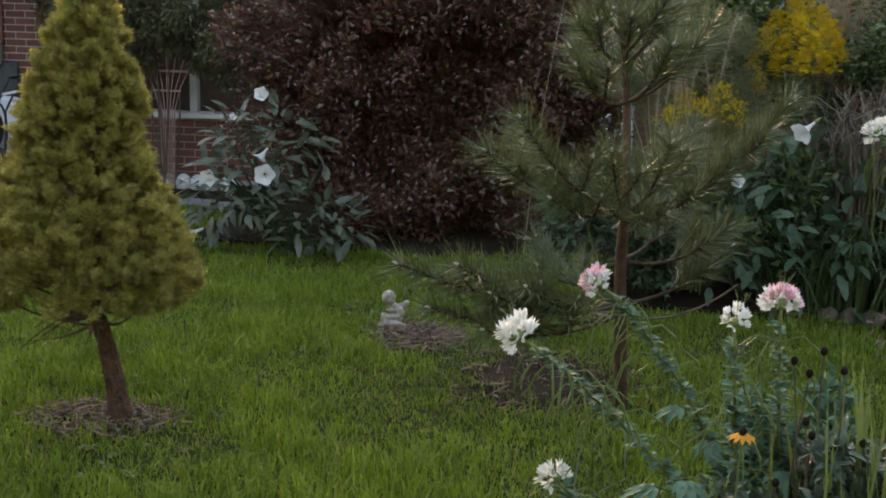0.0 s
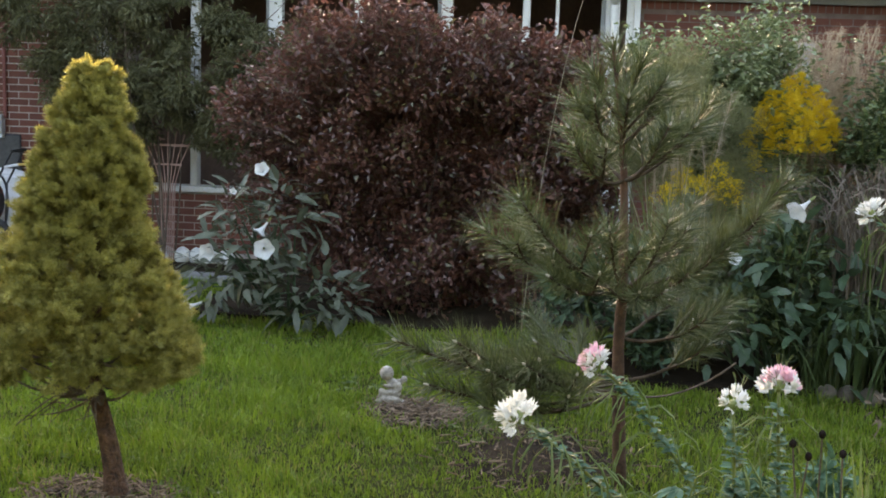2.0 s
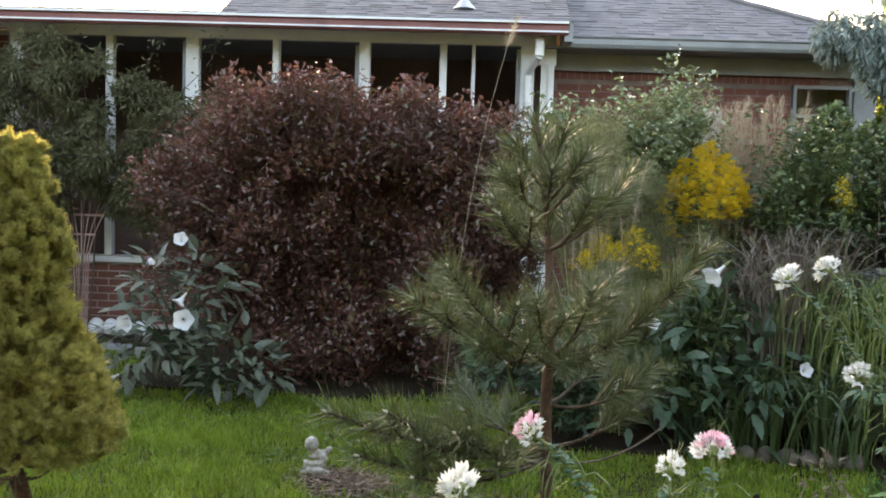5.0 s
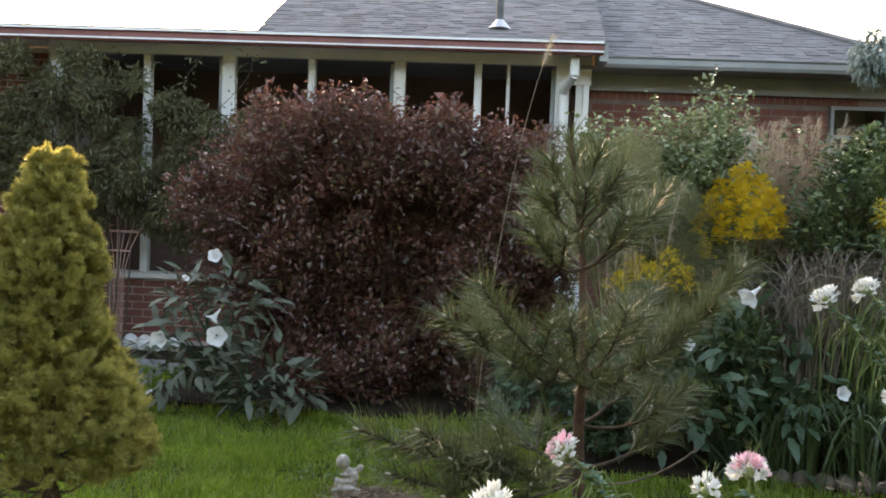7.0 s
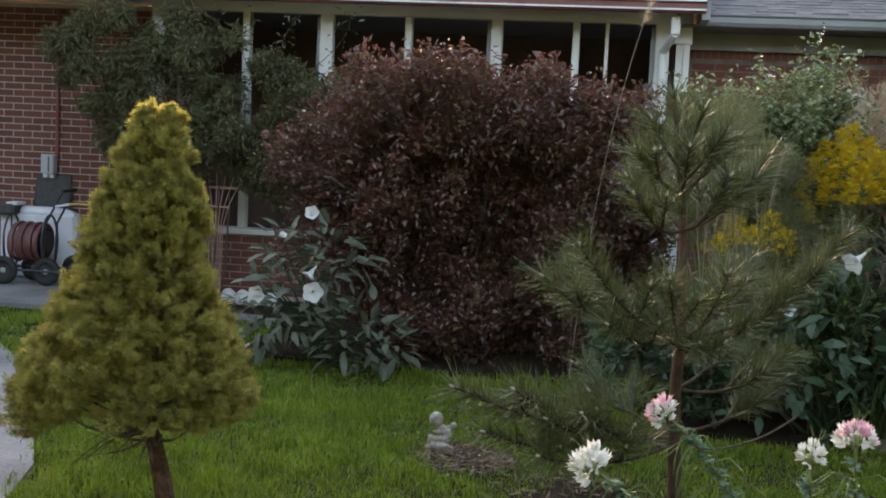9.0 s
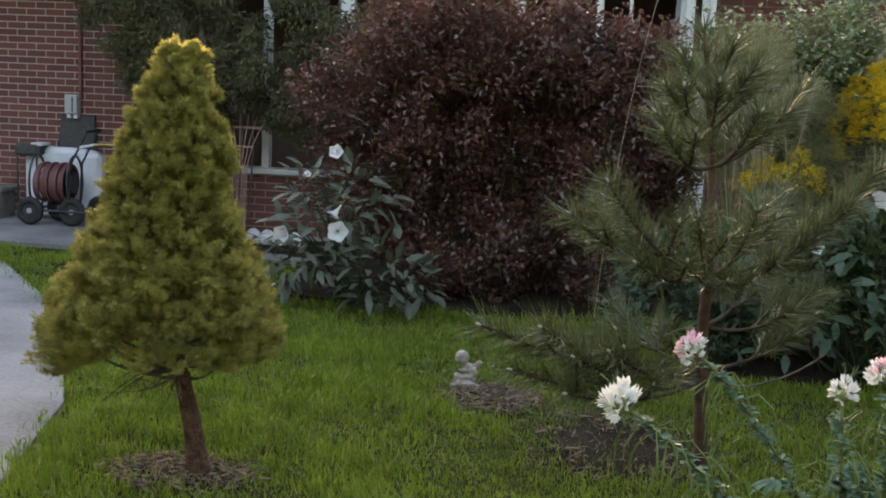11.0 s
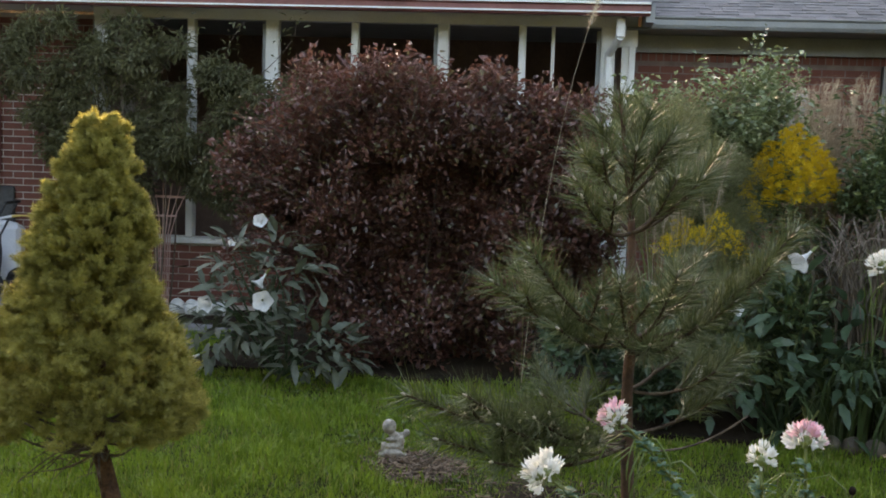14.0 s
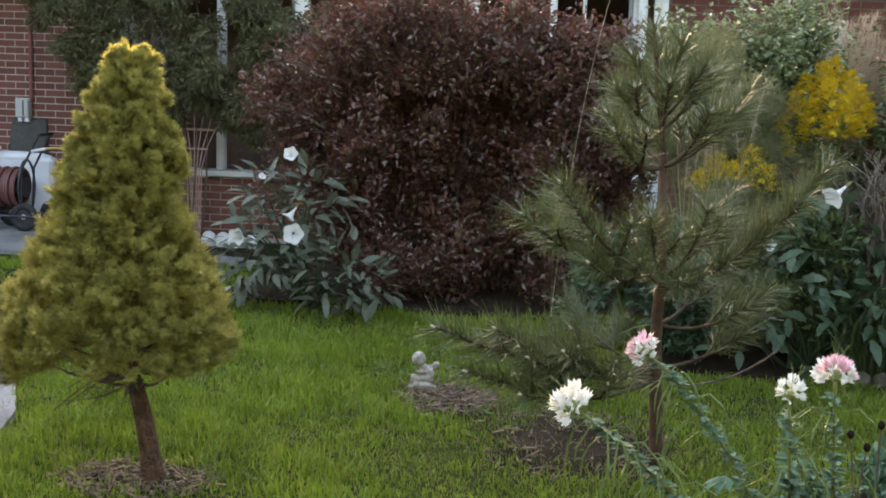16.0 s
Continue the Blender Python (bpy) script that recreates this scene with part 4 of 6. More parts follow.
build_spruce()
build_pine()
rs0 = np.random.RandomState(7)
bush = shrub("purple_bush", (-0.7, 8.95, 0), "large rounded bush with dark purple-bronze glossy leaves",
      [(-0.75, 9.2, 0.98, 1.12, 0.30, 1.0)] * 16 + lumps(rs0, [((-0.75, 8.95, 1.05), (1.15, 0.45, 0.9)), ((-1.40, 8.9, 1.15), (0.50, 0.35, 0.55)), ((-0.15, 8.9, 1.75), (0.50, 0.35, 0.38)), ((-0.80, 8.9, 1.80), (0.65, 0.35, 0.36)), ((-1.3, 8.85, 0.8), (0.5, 0.35, 0.5)), ((0.02, 8.85, 0.9), (0.42, 0.35, 0.6)), ((0.30, 8.8, 1.15), (0.35, 0.3, 0.65)), ((0.52, 8.85, 0.95), (0.25, 0.25, 0.60)), ((0.14, 8.85, 1.68), (0.36, 0.3, 0.34)), ((-1.82, 8.85, 1.42), (0.30, 0.3, 0.48)), ((-1.32, 8.88, 1.80), (0.45, 0.35, 0.36)), ((0.30, 8.85, 1.74), (0.26, 0.3, 0.32))], 19, (0.07, 0.19)) + lumps(rs0, [((-0.6, 8.7, 0.35), (0.9, 0.3, 0.3))], 14, (0.12, 0.22)),
      100000, None, "purple", 41, (0.028, 0.064), 0.6, 26, "darkstem", shell=0.8, leaf_label="glossy dark purple-brown leaves")
rb = np.random.RandomState(17)
ang = rb.uniform(-0.3, math.pi + 0.3, 130)
tips = np.stack([-0.80 + np.cos(ang) * 1.36 * rb.uniform(0.85, 1.05, 130), 8.75 + rb.normal(0, 0.2, 130), 1.05 + np.sign(np.sin(ang)) * np.abs(np.sin(ang)) ** 0.75 * 1.19 * rb.uniform(0.86, 1.06, 130)], 1)
loose_shoots(bush, rb, tips + (np.array((-0.7, 8.95, 0.9)) - tips) * 0.35, tips, "purple", "twig", 30, (0.035, 0.065), 0.6, 0.05, leafy_from=0.1, spread=0.04)
climber = shrub("climbing_shrub", (-3.3, 10.45, 0), "tall loose shrub with narrow hanging leaves against the porch",
      lumps(rs0, [((-3.45, 10.45, 1.95), (0.85, 0.22, 0.62)), ((-3.7, 10.5, 1.35), (0.45, 0.2, 0.40)), ((-2.25, 10.3, 1.45), (0.50, 0.25, 0.55)), ((-2.75, 10.4, 1.75), (0.60, 0.25, 0.50)), ((-2.70, 10.35, 1.48), (0.78, 0.25, 0.48)), ((-4.20, 10.4, 2.15), (0.45, 0.2, 0.50)), ((-1.95, 10.2, 1.60), (0.45, 0.22, 0.60)), ((-3.6, 10.4, 1.75), (0.6, 0.2, 0.5))], 22, (0.05, 0.17)),
      46000, None, "willow", 42, (0.04, 0.085), 0.26, 16, up=-0.4, shell=0.9, leaf_label="narrow drooping olive leaves")
n_ = 40
tips = np.stack([rb.uniform(-4.5, -1.9, n_), 10.3 + rb.normal(0, 0.12, n_), rb.uniform(1.1, 2.62, n_)], 1)
loose_shoots(climber, rb, np.stack([tips[:, 0] * 0.7 - 0.9, np.full(n_, 10.45), tips[:, 2] * 0.7 + 0.3], 1), tips, "willow", "twig", 34, (0.04, 0.08), 0.28, 0.08, 0.004, 0.15, 0.05)
rose = shrub("rose_shrub", (1.30, 8.3, 0), "light green rose-like shrub with tall arching shoots",
      lumps(rs0, [((1.15, 8.3, 1.45), (0.45, 0.3, 0.35)), ((1.4, 8.3, 1.1), (0.4, 0.3, 0.5)), ((0.80, 8.35, 1.45), (0.30, 0.2, 0.5)), ((1.58, 8.3, 1.60), (0.14, 0.2, 0.42))], 16, (0.04, 0.10)),
      9500, None, "rose", 43, (0.03, 0.055), 0.6, 14, "stem", leaf_label="small pale green leaflets")
n_ = 120
tips = np.stack([rb.uniform(0.66, 1.76, n_), 8.2 + rb.normal(0, 0.18, n_), rb.uniform(1.50, 2.20, n_)], 1)
tips[:, 2] += 0.30 * np.exp(-((tips[:, 0] - 1.50) / 0.12) ** 2) * rb.uniform(0.1, 1, n_) - 0.12 * (tips[:, 0] < 0.95)
loose_shoots(rose, rb, np.stack([1.25 + rb.normal(0, 0.12, n_), np.full(n_, 8.3), rb.uniform(0.5, 1.1, n_)], 1), tips, "rose", "stem", 140, (0.032, 0.058), 0.6, 0.10, 0.004, 0.25, 0.042)
leafy_shrub = shrub("leafy_shrub", (2.55, 8.25, 0), "dense dark green leafy shrub behind the flower bed",
      lumps(rs0, [((2.55, 8.25, 1.45), (0.58, 0.3, 0.50)), ((3.05, 8.2, 1.22), (0.45, 0.3, 0.30)), ((2.4, 8.3, 0.7), (0.7, 0.3, 0.5))], 18, (0.05, 0.15)),
      15000, None, "green", 44, (0.04, 0.07), 0.55, 22, leaf_label="dark green pointed leaves")
n_ = 80
tips = np.stack([rb.uniform(1.95, 3.55, n_), 7.95 + rb.normal(0, 0.18, n_), rb.uniform(1.30, 2.02, n_)], 1)
tips[:, 2] -= 0.50 * np.clip(tips[:, 0] - 2.7, 0, 1)
loose_shoots(leafy_shrub, rb, np.stack([tips[:, 0] * 0.6 + 1.0, np.full(n_, 8.25), rb.uniform(0.7, 1.2, n_)], 1), tips, "green", "stem", 60, (0.04, 0.07), 0.5, 0.07, 0.004, 0.3, 0.05)
shrub("hanging_tree", (3.9, 9.6, 0), "tree with drooping branches of narrow silvery green leaves",
      lumps(rs0, [((3.40, 9.5, 2.80), (0.60, 0.4, 0.38)), ((3.9, 9.6, 2.95), (0.6, 0.4, 0.4)), ((3.05, 9.5, 2.66), (0.22, 0.2, 0.22)), ((3.30, 9.45, 2.44), (0.20, 0.2, 0.18))], 20, (0.06, 0.16)),
      8500, None, "silver", 45, (0.05, 0.095), 0.26, 4, up=-0.9, category="tree", stem_r=0.03, leaf_label="narrow silvery green hanging leaves")
shrub("garden_tree", (4.1, 9.5, 0), "leafy green tree beside the house corner, shade and backlight in its colour, with gaps",
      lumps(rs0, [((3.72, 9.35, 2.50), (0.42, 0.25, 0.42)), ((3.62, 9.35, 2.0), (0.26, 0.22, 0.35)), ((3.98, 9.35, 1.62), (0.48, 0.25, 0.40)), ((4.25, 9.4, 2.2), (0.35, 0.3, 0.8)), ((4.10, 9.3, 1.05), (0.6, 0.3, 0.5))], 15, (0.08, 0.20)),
      8000, None, "shadeleaf", 46, (0.05, 0.09), 0.4, 9, category="tree", stem_r=0.03, leaf_label="dark green leaves")
for k, (x, y, h) in enumerate(((5.5, 14.0, 1.9), (7.4, 15.0, 2.2), (6.6, 17.5, 3.0), (9.0, 17.0, 3.0))):
    shrub("garden_tree", (x, y, 0), "leafy tree with yellow-green backlit foliage beyond the house", lumps(rs0, [((x, y, h), (1.1, 0.9, 1.6)), ((x + 0.2, y, h * 0.6), (1.2, 0.9, 1.0))], 18, (0.30, 0.55)),
          22000, None, "yellowgreen", 50 + k, (0.09, 0.16), 0.5, 6, category="tree", stem_r=0.05, leaf_label="yellow-green leaves with the sun behind")


# ---- flowers and smaller plants ----
def strips(g, base, out, rise, width, rs, seg=7, hang=1.0):
    """Arching strap blades: each rises by rise, goes out by its vector and falls over by hang."""
    n = len(base)
    s = np.linspace(0, 1, seg)[None, :, None]
    rise = np.broadcast_to(rise, (n,))[:, None, None]
    p = base[:, None] + out[:, None] * s ** 1.4 + np.array((0, 0, 1.0)) * rise * (s * (1 + hang) - hang * s ** 2.2)
    side = unit(np.cross(unit(out + np.array((0, 0, 0.2))), np.array((0, 0, 1.0)) + rs.normal(0, 0.3, (n, 3))))[:, None]
    w = np.broadcast_to(width, (n,))[:, None, None] * np.sin(math.pi * (0.25 + 0.74 * s)) / 2
    v = np.stack([p - side * w, p + side * w], 2).reshape(n, -1, 3)
    i = np.arange(n)[:, None, None] * seg * 2 + np.arange(seg - 1)[None, :, None] * 2
    g.add(v.reshape(-1, 3), [(i + np.array((0, 1, 3, 2))).reshape(-1, 4)])
    return g


def tuft(name, at, label, n, rise, reach, width, mat, seed, spread=0.08, hang=0.9, category="grass", single=False):
    """A clump of arching blades; single: each blade is a part of its own."""
    rs = np.random.RandomState(seed)
    root = thing(name, (*at[:2], 0), label, category)
    b = np.array((at[0], at[1], 0.0)) + np.stack([rs.normal(0, spread, n), rs.normal(0, spread, n), np.full(n, at[2] if len(at) > 2 else 0.0)], 1)
    o = unit(flat(rs, n)) * rs.uniform(0.25, 1.0, (n, 1)) * reach
    r, w = rise * rs.uniform(0.6, 1.05, n), width * rs.uniform(0.7, 1.2, n)
    if single:
        for k in range(n):
            part("blade", strips(Geo(), b[k:k + 1], o[k:k + 1], r[k:k + 1], w[k:k + 1], rs, hang=hang), mat, root)
    else:
        tagged(part("grass_foliage", strips(Geo(), b, o, r, w, rs, hang=hang), mat, root), kind="stuff")
    return root


def toward(d, roll=0.0):
    """A turn that brings the x axis onto d."""
    return Vector(d).to_track_quat("X", "Z").to_matrix().to_4x4() @ Matrix.Rotation(roll, 4, "X")


FLORET = {}
for tint in ("petalwhite", "petalpink"):
    fl = Geo()
    a = np.array((-0.9, -0.3, 0.3, 0.9))
    fl.tube([(0, 0, 0), (0.012, 0, 0.0)], [0.0011, 0.0009], 4)
    fl.broad(np.tile((0.010, 0, 0), (4, 1)), np.stack([np.full(4, 1.0), np.sin(a) * 0.75, 0.10 + 0.35 * np.cos(a * 2)], 1), np.tile((-0.3, 0.1, 1.0), (4, 1)), 0.029, 0.0155, 0.10, 0.25)
    FLORET[tint] = fl.mesh("floret", tint)
STAMEN = Geo()
for k in range(5):
    STAMEN.tube(curve((0.008, 0, 0), (0.052, 0.020 * math.sin(k * 1.3), 0.012 * math.cos(k * 1.7)), (0, 0, 0.004), 4), 0.0006, 3)
STAMEN = STAMEN.mesh("stamens", "stem")


def cleome(base, head, bend, pink, seed, radius=0.050, florets=40, leafy_from=0.30, pods=26):
    rs = np.random.RandomState(seed)
    colour = "pink and white" if pink else "white"
    root = thing("spider_flower", (base[0], base[1], 0), "spider flower with a %s bloom on a leafy stem" % colour, "flower", "spider flowers in the bed")
    way = curve((base[0], base[1], -0.02), head, bend, 24)
    axis = unit(way[-1] - way[-3])
    part("stem", Geo().tube(way, np.linspace(0.007, 0.0035, 24), 6), "stem", root, "green stem", True)
    # small bracts all along the upper stem
    n = 250
    s = rs.uniform(leafy_from, 0.955, n)
    p = np.stack([np.interp(s, np.linspace(0, 1, 24), way[:, k]) for k in range(3)], 1)
    a = np.arange(n) * 2.4
    d = np.stack([np.cos(a), np.sin(a), np.full(n, 0.1)], 1) + axis * 0.25 + rs.normal(0, 0.12, (n, 3))
    g = Geo().broad(p, d, np.tile((0, 0, 1.0), (n, 1)) + rs.normal(0, 0.25, (n, 3)), rs.uniform(0.028, 0.042, n) * (1.3 - 0.5 * s), rs.uniform(0.012, 0.018, n), 0.25)
    tagged(part("bract_foliage", g, "cleome", root, "small blue-green bracts"), kind="stuff")
    # five-fingered leaves lower down
    for k in range(9):
        s0 = rs.uniform(0.12, 0.62)
        q = way[int(s0 * 23)]
        t = rs.uniform(0, 6.28)
        o = np.array((math.cos(t), math.sin(t), 0.35))
        e = q + o * rs.uniform(0.05, 0.10)
        f = np.array([math.cos(t) * math.cos(x) - math.sin(t) * math.sin(x) for x in (-1.1, -0.55, 0, 0.55, 1.1)])
        h = np.array([math.sin(t) * math.cos(x) + math.cos(t) * math.sin(x) for x in (-1.1, -0.55, 0, 0.55, 1.1)])
        g = Geo().tube([q, e], [0.002, 0.0014], 4)
        g.broad(np.tile(e, (5, 1)), np.stack([f, h, np.full(5, -0.1)], 1), np.tile((0, 0, 1.0), (5, 1)), np.array((0.05, 0.075, 0.085, 0.075, 0.05)) * rs.uniform(0.8, 1.2), 0.024, 0.35)
        part("leaf", g, "cleome", root)
    # thin hanging seed pods under the bloom
    for k in range(pods):
        q = way[-2 - int(rs.uniform(1, 10))]
        t = rs.uniform(0, 6.28)
        o = np.array((math.cos(t), math.sin(t), 0))
        L = rs.uniform(0.06, 0.13)
        g = Geo().tube(np.array([q, q + o * L * 0.5 + (0, 0, 0.012), q + o * L * 0.85 + (0, 0, -0.02), q + o * L + (0, 0, -L * 0.55), q + o * L * 1.02 + (0, 0, -L)]), [0.0013, 0.0017, 0.0025, 0.0030, 0.0012], 4)
        part("seed_pod", g, "blade", root)
    radius *= 0.82
    bloom = part("bloom", Geo().ball(np.array(head), radius * 0.35, 8, 5), "stem", root, "%s bloom" % colour)
    florets = int(florets * 0.46)
    for k in range(florets):
        z = 1 - 1.55 * (k + 0.5) / florets
        t = k * 2.39996 + rs.normal(0, 0.15)
        r = math.sqrt(max(0, 1 - z * z))
        up = Vector(axis)
        u = up.orthogonal().normalized()
        v = up.cross(u)
        d = up * z + u * (r * math.cos(t)) + v * (r * math.sin(t))
        tint = "petalpink" if pink and z + rs.normal(0, 0.35) > 0.40 else "petalwhite"
        ob = part("floret", FLORET[tint], tint, bloom)
        size = rs.uniform(0.85, 1.2) * radius / 0.05
        ob.matrix_basis = Matrix.Translation(Vector(head) + d * radius * rs.uniform(0.30, 0.58)) @ toward(d + up * 0.25 + Vector((0, 0, 0.30)), rs.uniform(0, 6.28)) @ Matrix.Scale(size, 4)
        if k % 4 == 0:
            st = part("stamen_tuft", STAMEN, "stem", bloom)
            st.matrix_basis = Matrix.Translation(Vector(head) + d * radius * 0.5) @ toward(d, rs.uniform(0, 6.28))
    return root


cleome((1.05, 3.12, 0), (0.264, 3.02, 0.925), (0.0, 0, 0.10), False, 61, 0.053, 57)
cleome((0.92, 3.60, 0), (0.443, 3.61, 0.915), (0.06, 0, 0.08), True, 62, 0.052, 57)
cleome((0.80, 3.16, 0), (0.722, 3.14, 0.948), (0.0, 0, 0.0), False, 63, 0.042, 30, 0.45)
cleome((0.92, 3.22, 0), (0.835, 3.24, 0.971), (-0.01, 0, 0.0), True, 64, 0.052, 55, 0.45)
cleome((0.62, 3.05, 0), (0.355, 3.05, 0.604), (0.02, 0, 0.06), False, 65, 0.044, 42)
cleome((2.20, 4.85, 0), (1.422, 4.887, 1.218), (0.02, 0, 0.12), False, 66, 0.058, 57)
cleome((2.35, 4.85, 0), (1.552, 4.85, 1.262), (0.02, 0, 0.12), False, 67, 0.056, 57)
cleome((2.15, 4.70, 0), (1.638, 4.70, 0.902), (0.02, 0, 0.08), False, 68, 0.056, 57)
cleome((1.93, 4.75, 0), (1.86, 4.72, 1.39), (0.0, 0, 0.0), False, 69, 0.060, 62, 0.4)
cleome((2.10, 4.75, 0), (2.03, 4.75, 1.41), (0.0, 0, 0.0), False, 70, 0.058, 57, 0.4)


def datura_leaf(mat):
    """One broad leaf along x, with a wavy margin and a folded rib."""
    g = Geo()
    rows, v = 9, []
    for k in range(rows):
        s = k / (rows - 1)
        w = 0.235 * math.sin(math.pi * min(1, s * 0.93 + 0.06)) ** 0.8 * (1 + 0.14 * math.sin(k * 2.4)) * (1 - 0.35 * s)
        for y in (-1, -0.5, 0, 0.5, 1):
            v.append((s, y * w, 0.10 * abs(y) * w * 2 - 0.22 * s * s + 0.012 * math.sin(k * 2.1 + y * 3)))
    i = (np.arange(rows - 1)[:, None] * 5 + np.arange(4)[None]).reshape(-1)
    g.add(v, [np.stack([i, i + 5, i + 6, i + 1], -1)])
    return g.mesh("leaf", mat, True)


def trumpet():
    """A white trumpet flower along x: narrow tube, wide five-pointed rim."""
    prof = ((0.0, 0.05), (0.25, 0.07), (0.5, 0.11), (0.75, 0.21), (0.92, 0.38), (1.0, 0.52))
    v, n = [], 20
    for k, (x, r) in enumerate(prof):
        for j in range(n):
            a = j * 2 * math.pi / n
            q = r * (1 + (0.10 * math.cos(5 * a) if k > 3 else 0.02 * math.cos(5 * a)))
            v.append((x + (0.04 * math.cos(5 * a) if k == 5 else 0), q * math.cos(a), q * math.sin(a)))
    i = np.arange(len(prof) - 1)[:, None] * n
    j = np.arange(n)[None]
    k = (j + 1) % n
    return Geo().add(v, [np.stack([i + j, i + k, i + n + k, i + n + j], -1).reshape(-1, 4), np.arange(n)[::-1]]).mesh("flower", "trumpet", True)


TRUMPET = trumpet()
CALYX = Geo().tube([(-0.35, 0, 0), (-0.1, 0, 0), (0.12, 0, 0)], [0.03, 0.075, 0.06], 8).mesh("calyx", "stem")


def datura(at, label, clumps, count, flowers, seed, size=(0.10, 0.19), mat="datura", long=1.0):
    rs = np.random.RandomState(seed)
    blade = datura_leaf(mat)
    root = thing("moonflower_plant", (at[0], at[1], 0), label, "plant", "moonflower plants")
    for c in clumps:
        for k in range(4):
            e = np.array(c[:3]) + unit(rs.normal(size=3)) * c[3] * 0.6
            w = curve((at[0] + rs.normal(0, 0.05), at[1] + rs.normal(0, 0.05), -0.02), e, (rs.normal(0, 0.05), 0, 0.08), 8)
            part("stem", Geo().tube(w, np.linspace(0.011, 0.004, 8), 6), "daturagreen", root)
    p, d = cloud(rs, count, clumps, 0.6)
    for q, o in zip(p, d):
        if q[2] < 0.06:
            continue
        ob = part("leaf", blade, mat, root)
        o = o * (1, 1, 0.5) + rs.normal(0, 0.35, 3) + np.array((0, -0.25, 0.0))
        s = rs.uniform(*size)
        ob.matrix_basis = Matrix.Translation(q) @ toward(o, rs.normal(0, 0.4)) @ Matrix.Diagonal((s * long, s * rs.uniform(0.8, 1.15) / long, s, 1))
    for (x, y, z, dx, dy, dz, s) in flowers:
        ob = part("flower", TRUMPET, "trumpet", root, "white trumpet flower")
        dv = Vector((dx, dy, dz)).normalized()
        ob.matrix_basis = Matrix.Translation(Vector((x, y, z)) - dv * s * 0.8) @ toward(dv) @ Matrix.Scale(s, 4)
        ca = part("calyx", CALYX, "stem", ob, "green calyx")
    return root


datura((-1.55, 8.35, 0), "sprawling moonflower with grey-green leaves and white trumpets beside the bush",
       [(-1.75, 8.15, 0.50, 0.30), (-1.55, 8.2, 0.75, 0.25), (-1.95, 8.15, 0.40, 0.25), (-1.35, 8.05, 0.28, 0.28), (-1.15, 8.10, 0.20, 0.22), (-1.85, 8.2, 0.80, 0.2), (-2.0, 8.1, 0.22, 0.2)], 430,
       [(-1.555, 7.78, 0.572, 0.25, -1, 0.1, 0.125), (-1.967, 7.95, 0.50, -0.3, -0.7, 0.15, 0.125), (-1.62, 7.95, 0.665, -0.45, -0.3, -0.7, 0.10), (-2.10, 8.0, 0.13, -0.8, -0.3, -0.4, 0.11), (-1.84, 8.05, 0.90, 0.5, -0.5, 0.6, 0.05), (-1.66, 8.1, 1.05, 0.1, -0.7, 0.3, 0.09)], 81, (0.085, 0.16), long=1.1)
datura((1.55, 7.35, 0), "moonflower with broad dark green leaves and white trumpets in the bed",
       [(1.599, 7.183, 0.778, 0.302), (1.926, 7.183, 0.536, 0.29), (1.382, 7.122, 0.464, 0.266), (1.745, 7.122, 0.27, 0.302), (1.164, 7.183, 0.294, 0.266), (1.527, 7.304, 0.971, 0.193)], 190,
       [(1.579, 7.001, 1.036, -0.6, -0.45, -0.45, 0.120), (2.078, 6.941, 0.532, 0.3, -1, 0.35, 0.078), (1.086, 6.977, 0.415, 0.1, -0.8, -0.3, 0.088), (1.249, 7.001, 0.754, 0.2, -0.8, 0.4, 0.077)], 82, (0.09, 0.17), "daturagreen")


def goldenrod(at, label, plumes, seed, n=900):
    rs = np.random.RandomState(seed)
    root = thing("goldenrod", (at[0], at[1], 0), label, "flower", "goldenrod clumps")
    for (x, y, z, r, h) in plumes:
        part("stem", Geo().tube(curve((at[0] + rs.normal(0, 0.05), at[1] + rs.normal(0, 0.05), -0.02), (x, y, z), (0, 0, 0), 8), np.linspace(0.005, 0.002, 8), 5), "stem", root)
        g = Geo()
        for k in range(20):
            s = k / 19
            a = k * 2.4
            q = np.array((x, y, z - h * 0.45 + h * s))
            e = q + np.array((math.cos(a), math.sin(a), 0.05)) * r * (1.35 - 0.9 * s) * rs.uniform(0.5, 1.3)
            c = curve(q, e + np.array((0, 0, 0.25 * r)), (0, 0, 0.22 * r), 12)
            t = rs.uniform(0.15, 1, n // 20)
            b = np.stack([np.interp(t, np.linspace(0, 1, 12), c[:, j]) for j in range(3)], 1) + rs.normal(0, 0.0055, (len(t), 3)) + (0, 0, 0.006)
            g.leaves(b, rs.normal(size=(len(t), 3)) + (0, 0, 1.2), rs.normal(size=(len(t), 3)), rs.uniform(0.006, 0.011, len(t)), rs.uniform(0.004, 0.007, len(t)))
        tagged(part("plume", g, "gold", root, "bright yellow flower plume"), kind="stuff")
    b = np.array([(x + rs.normal(0, 0.1), y + rs.normal(0, 0.1), z - 0.15 - rs.uniform(0, 0.7)) for (x, y, z, r, h) in plumes for _ in range(45)])
    b[:, 2] = b[:, 2].clip(0.1)
    g = Geo().leaves(b, flat(rs, len(b), 0.3), np.tile((0, 0, 1.0), (len(b), 1)), rs.uniform(0.06, 0.10, len(b)), 0.016)
    tagged(part("foliage", g, "green", root), kind="stuff")


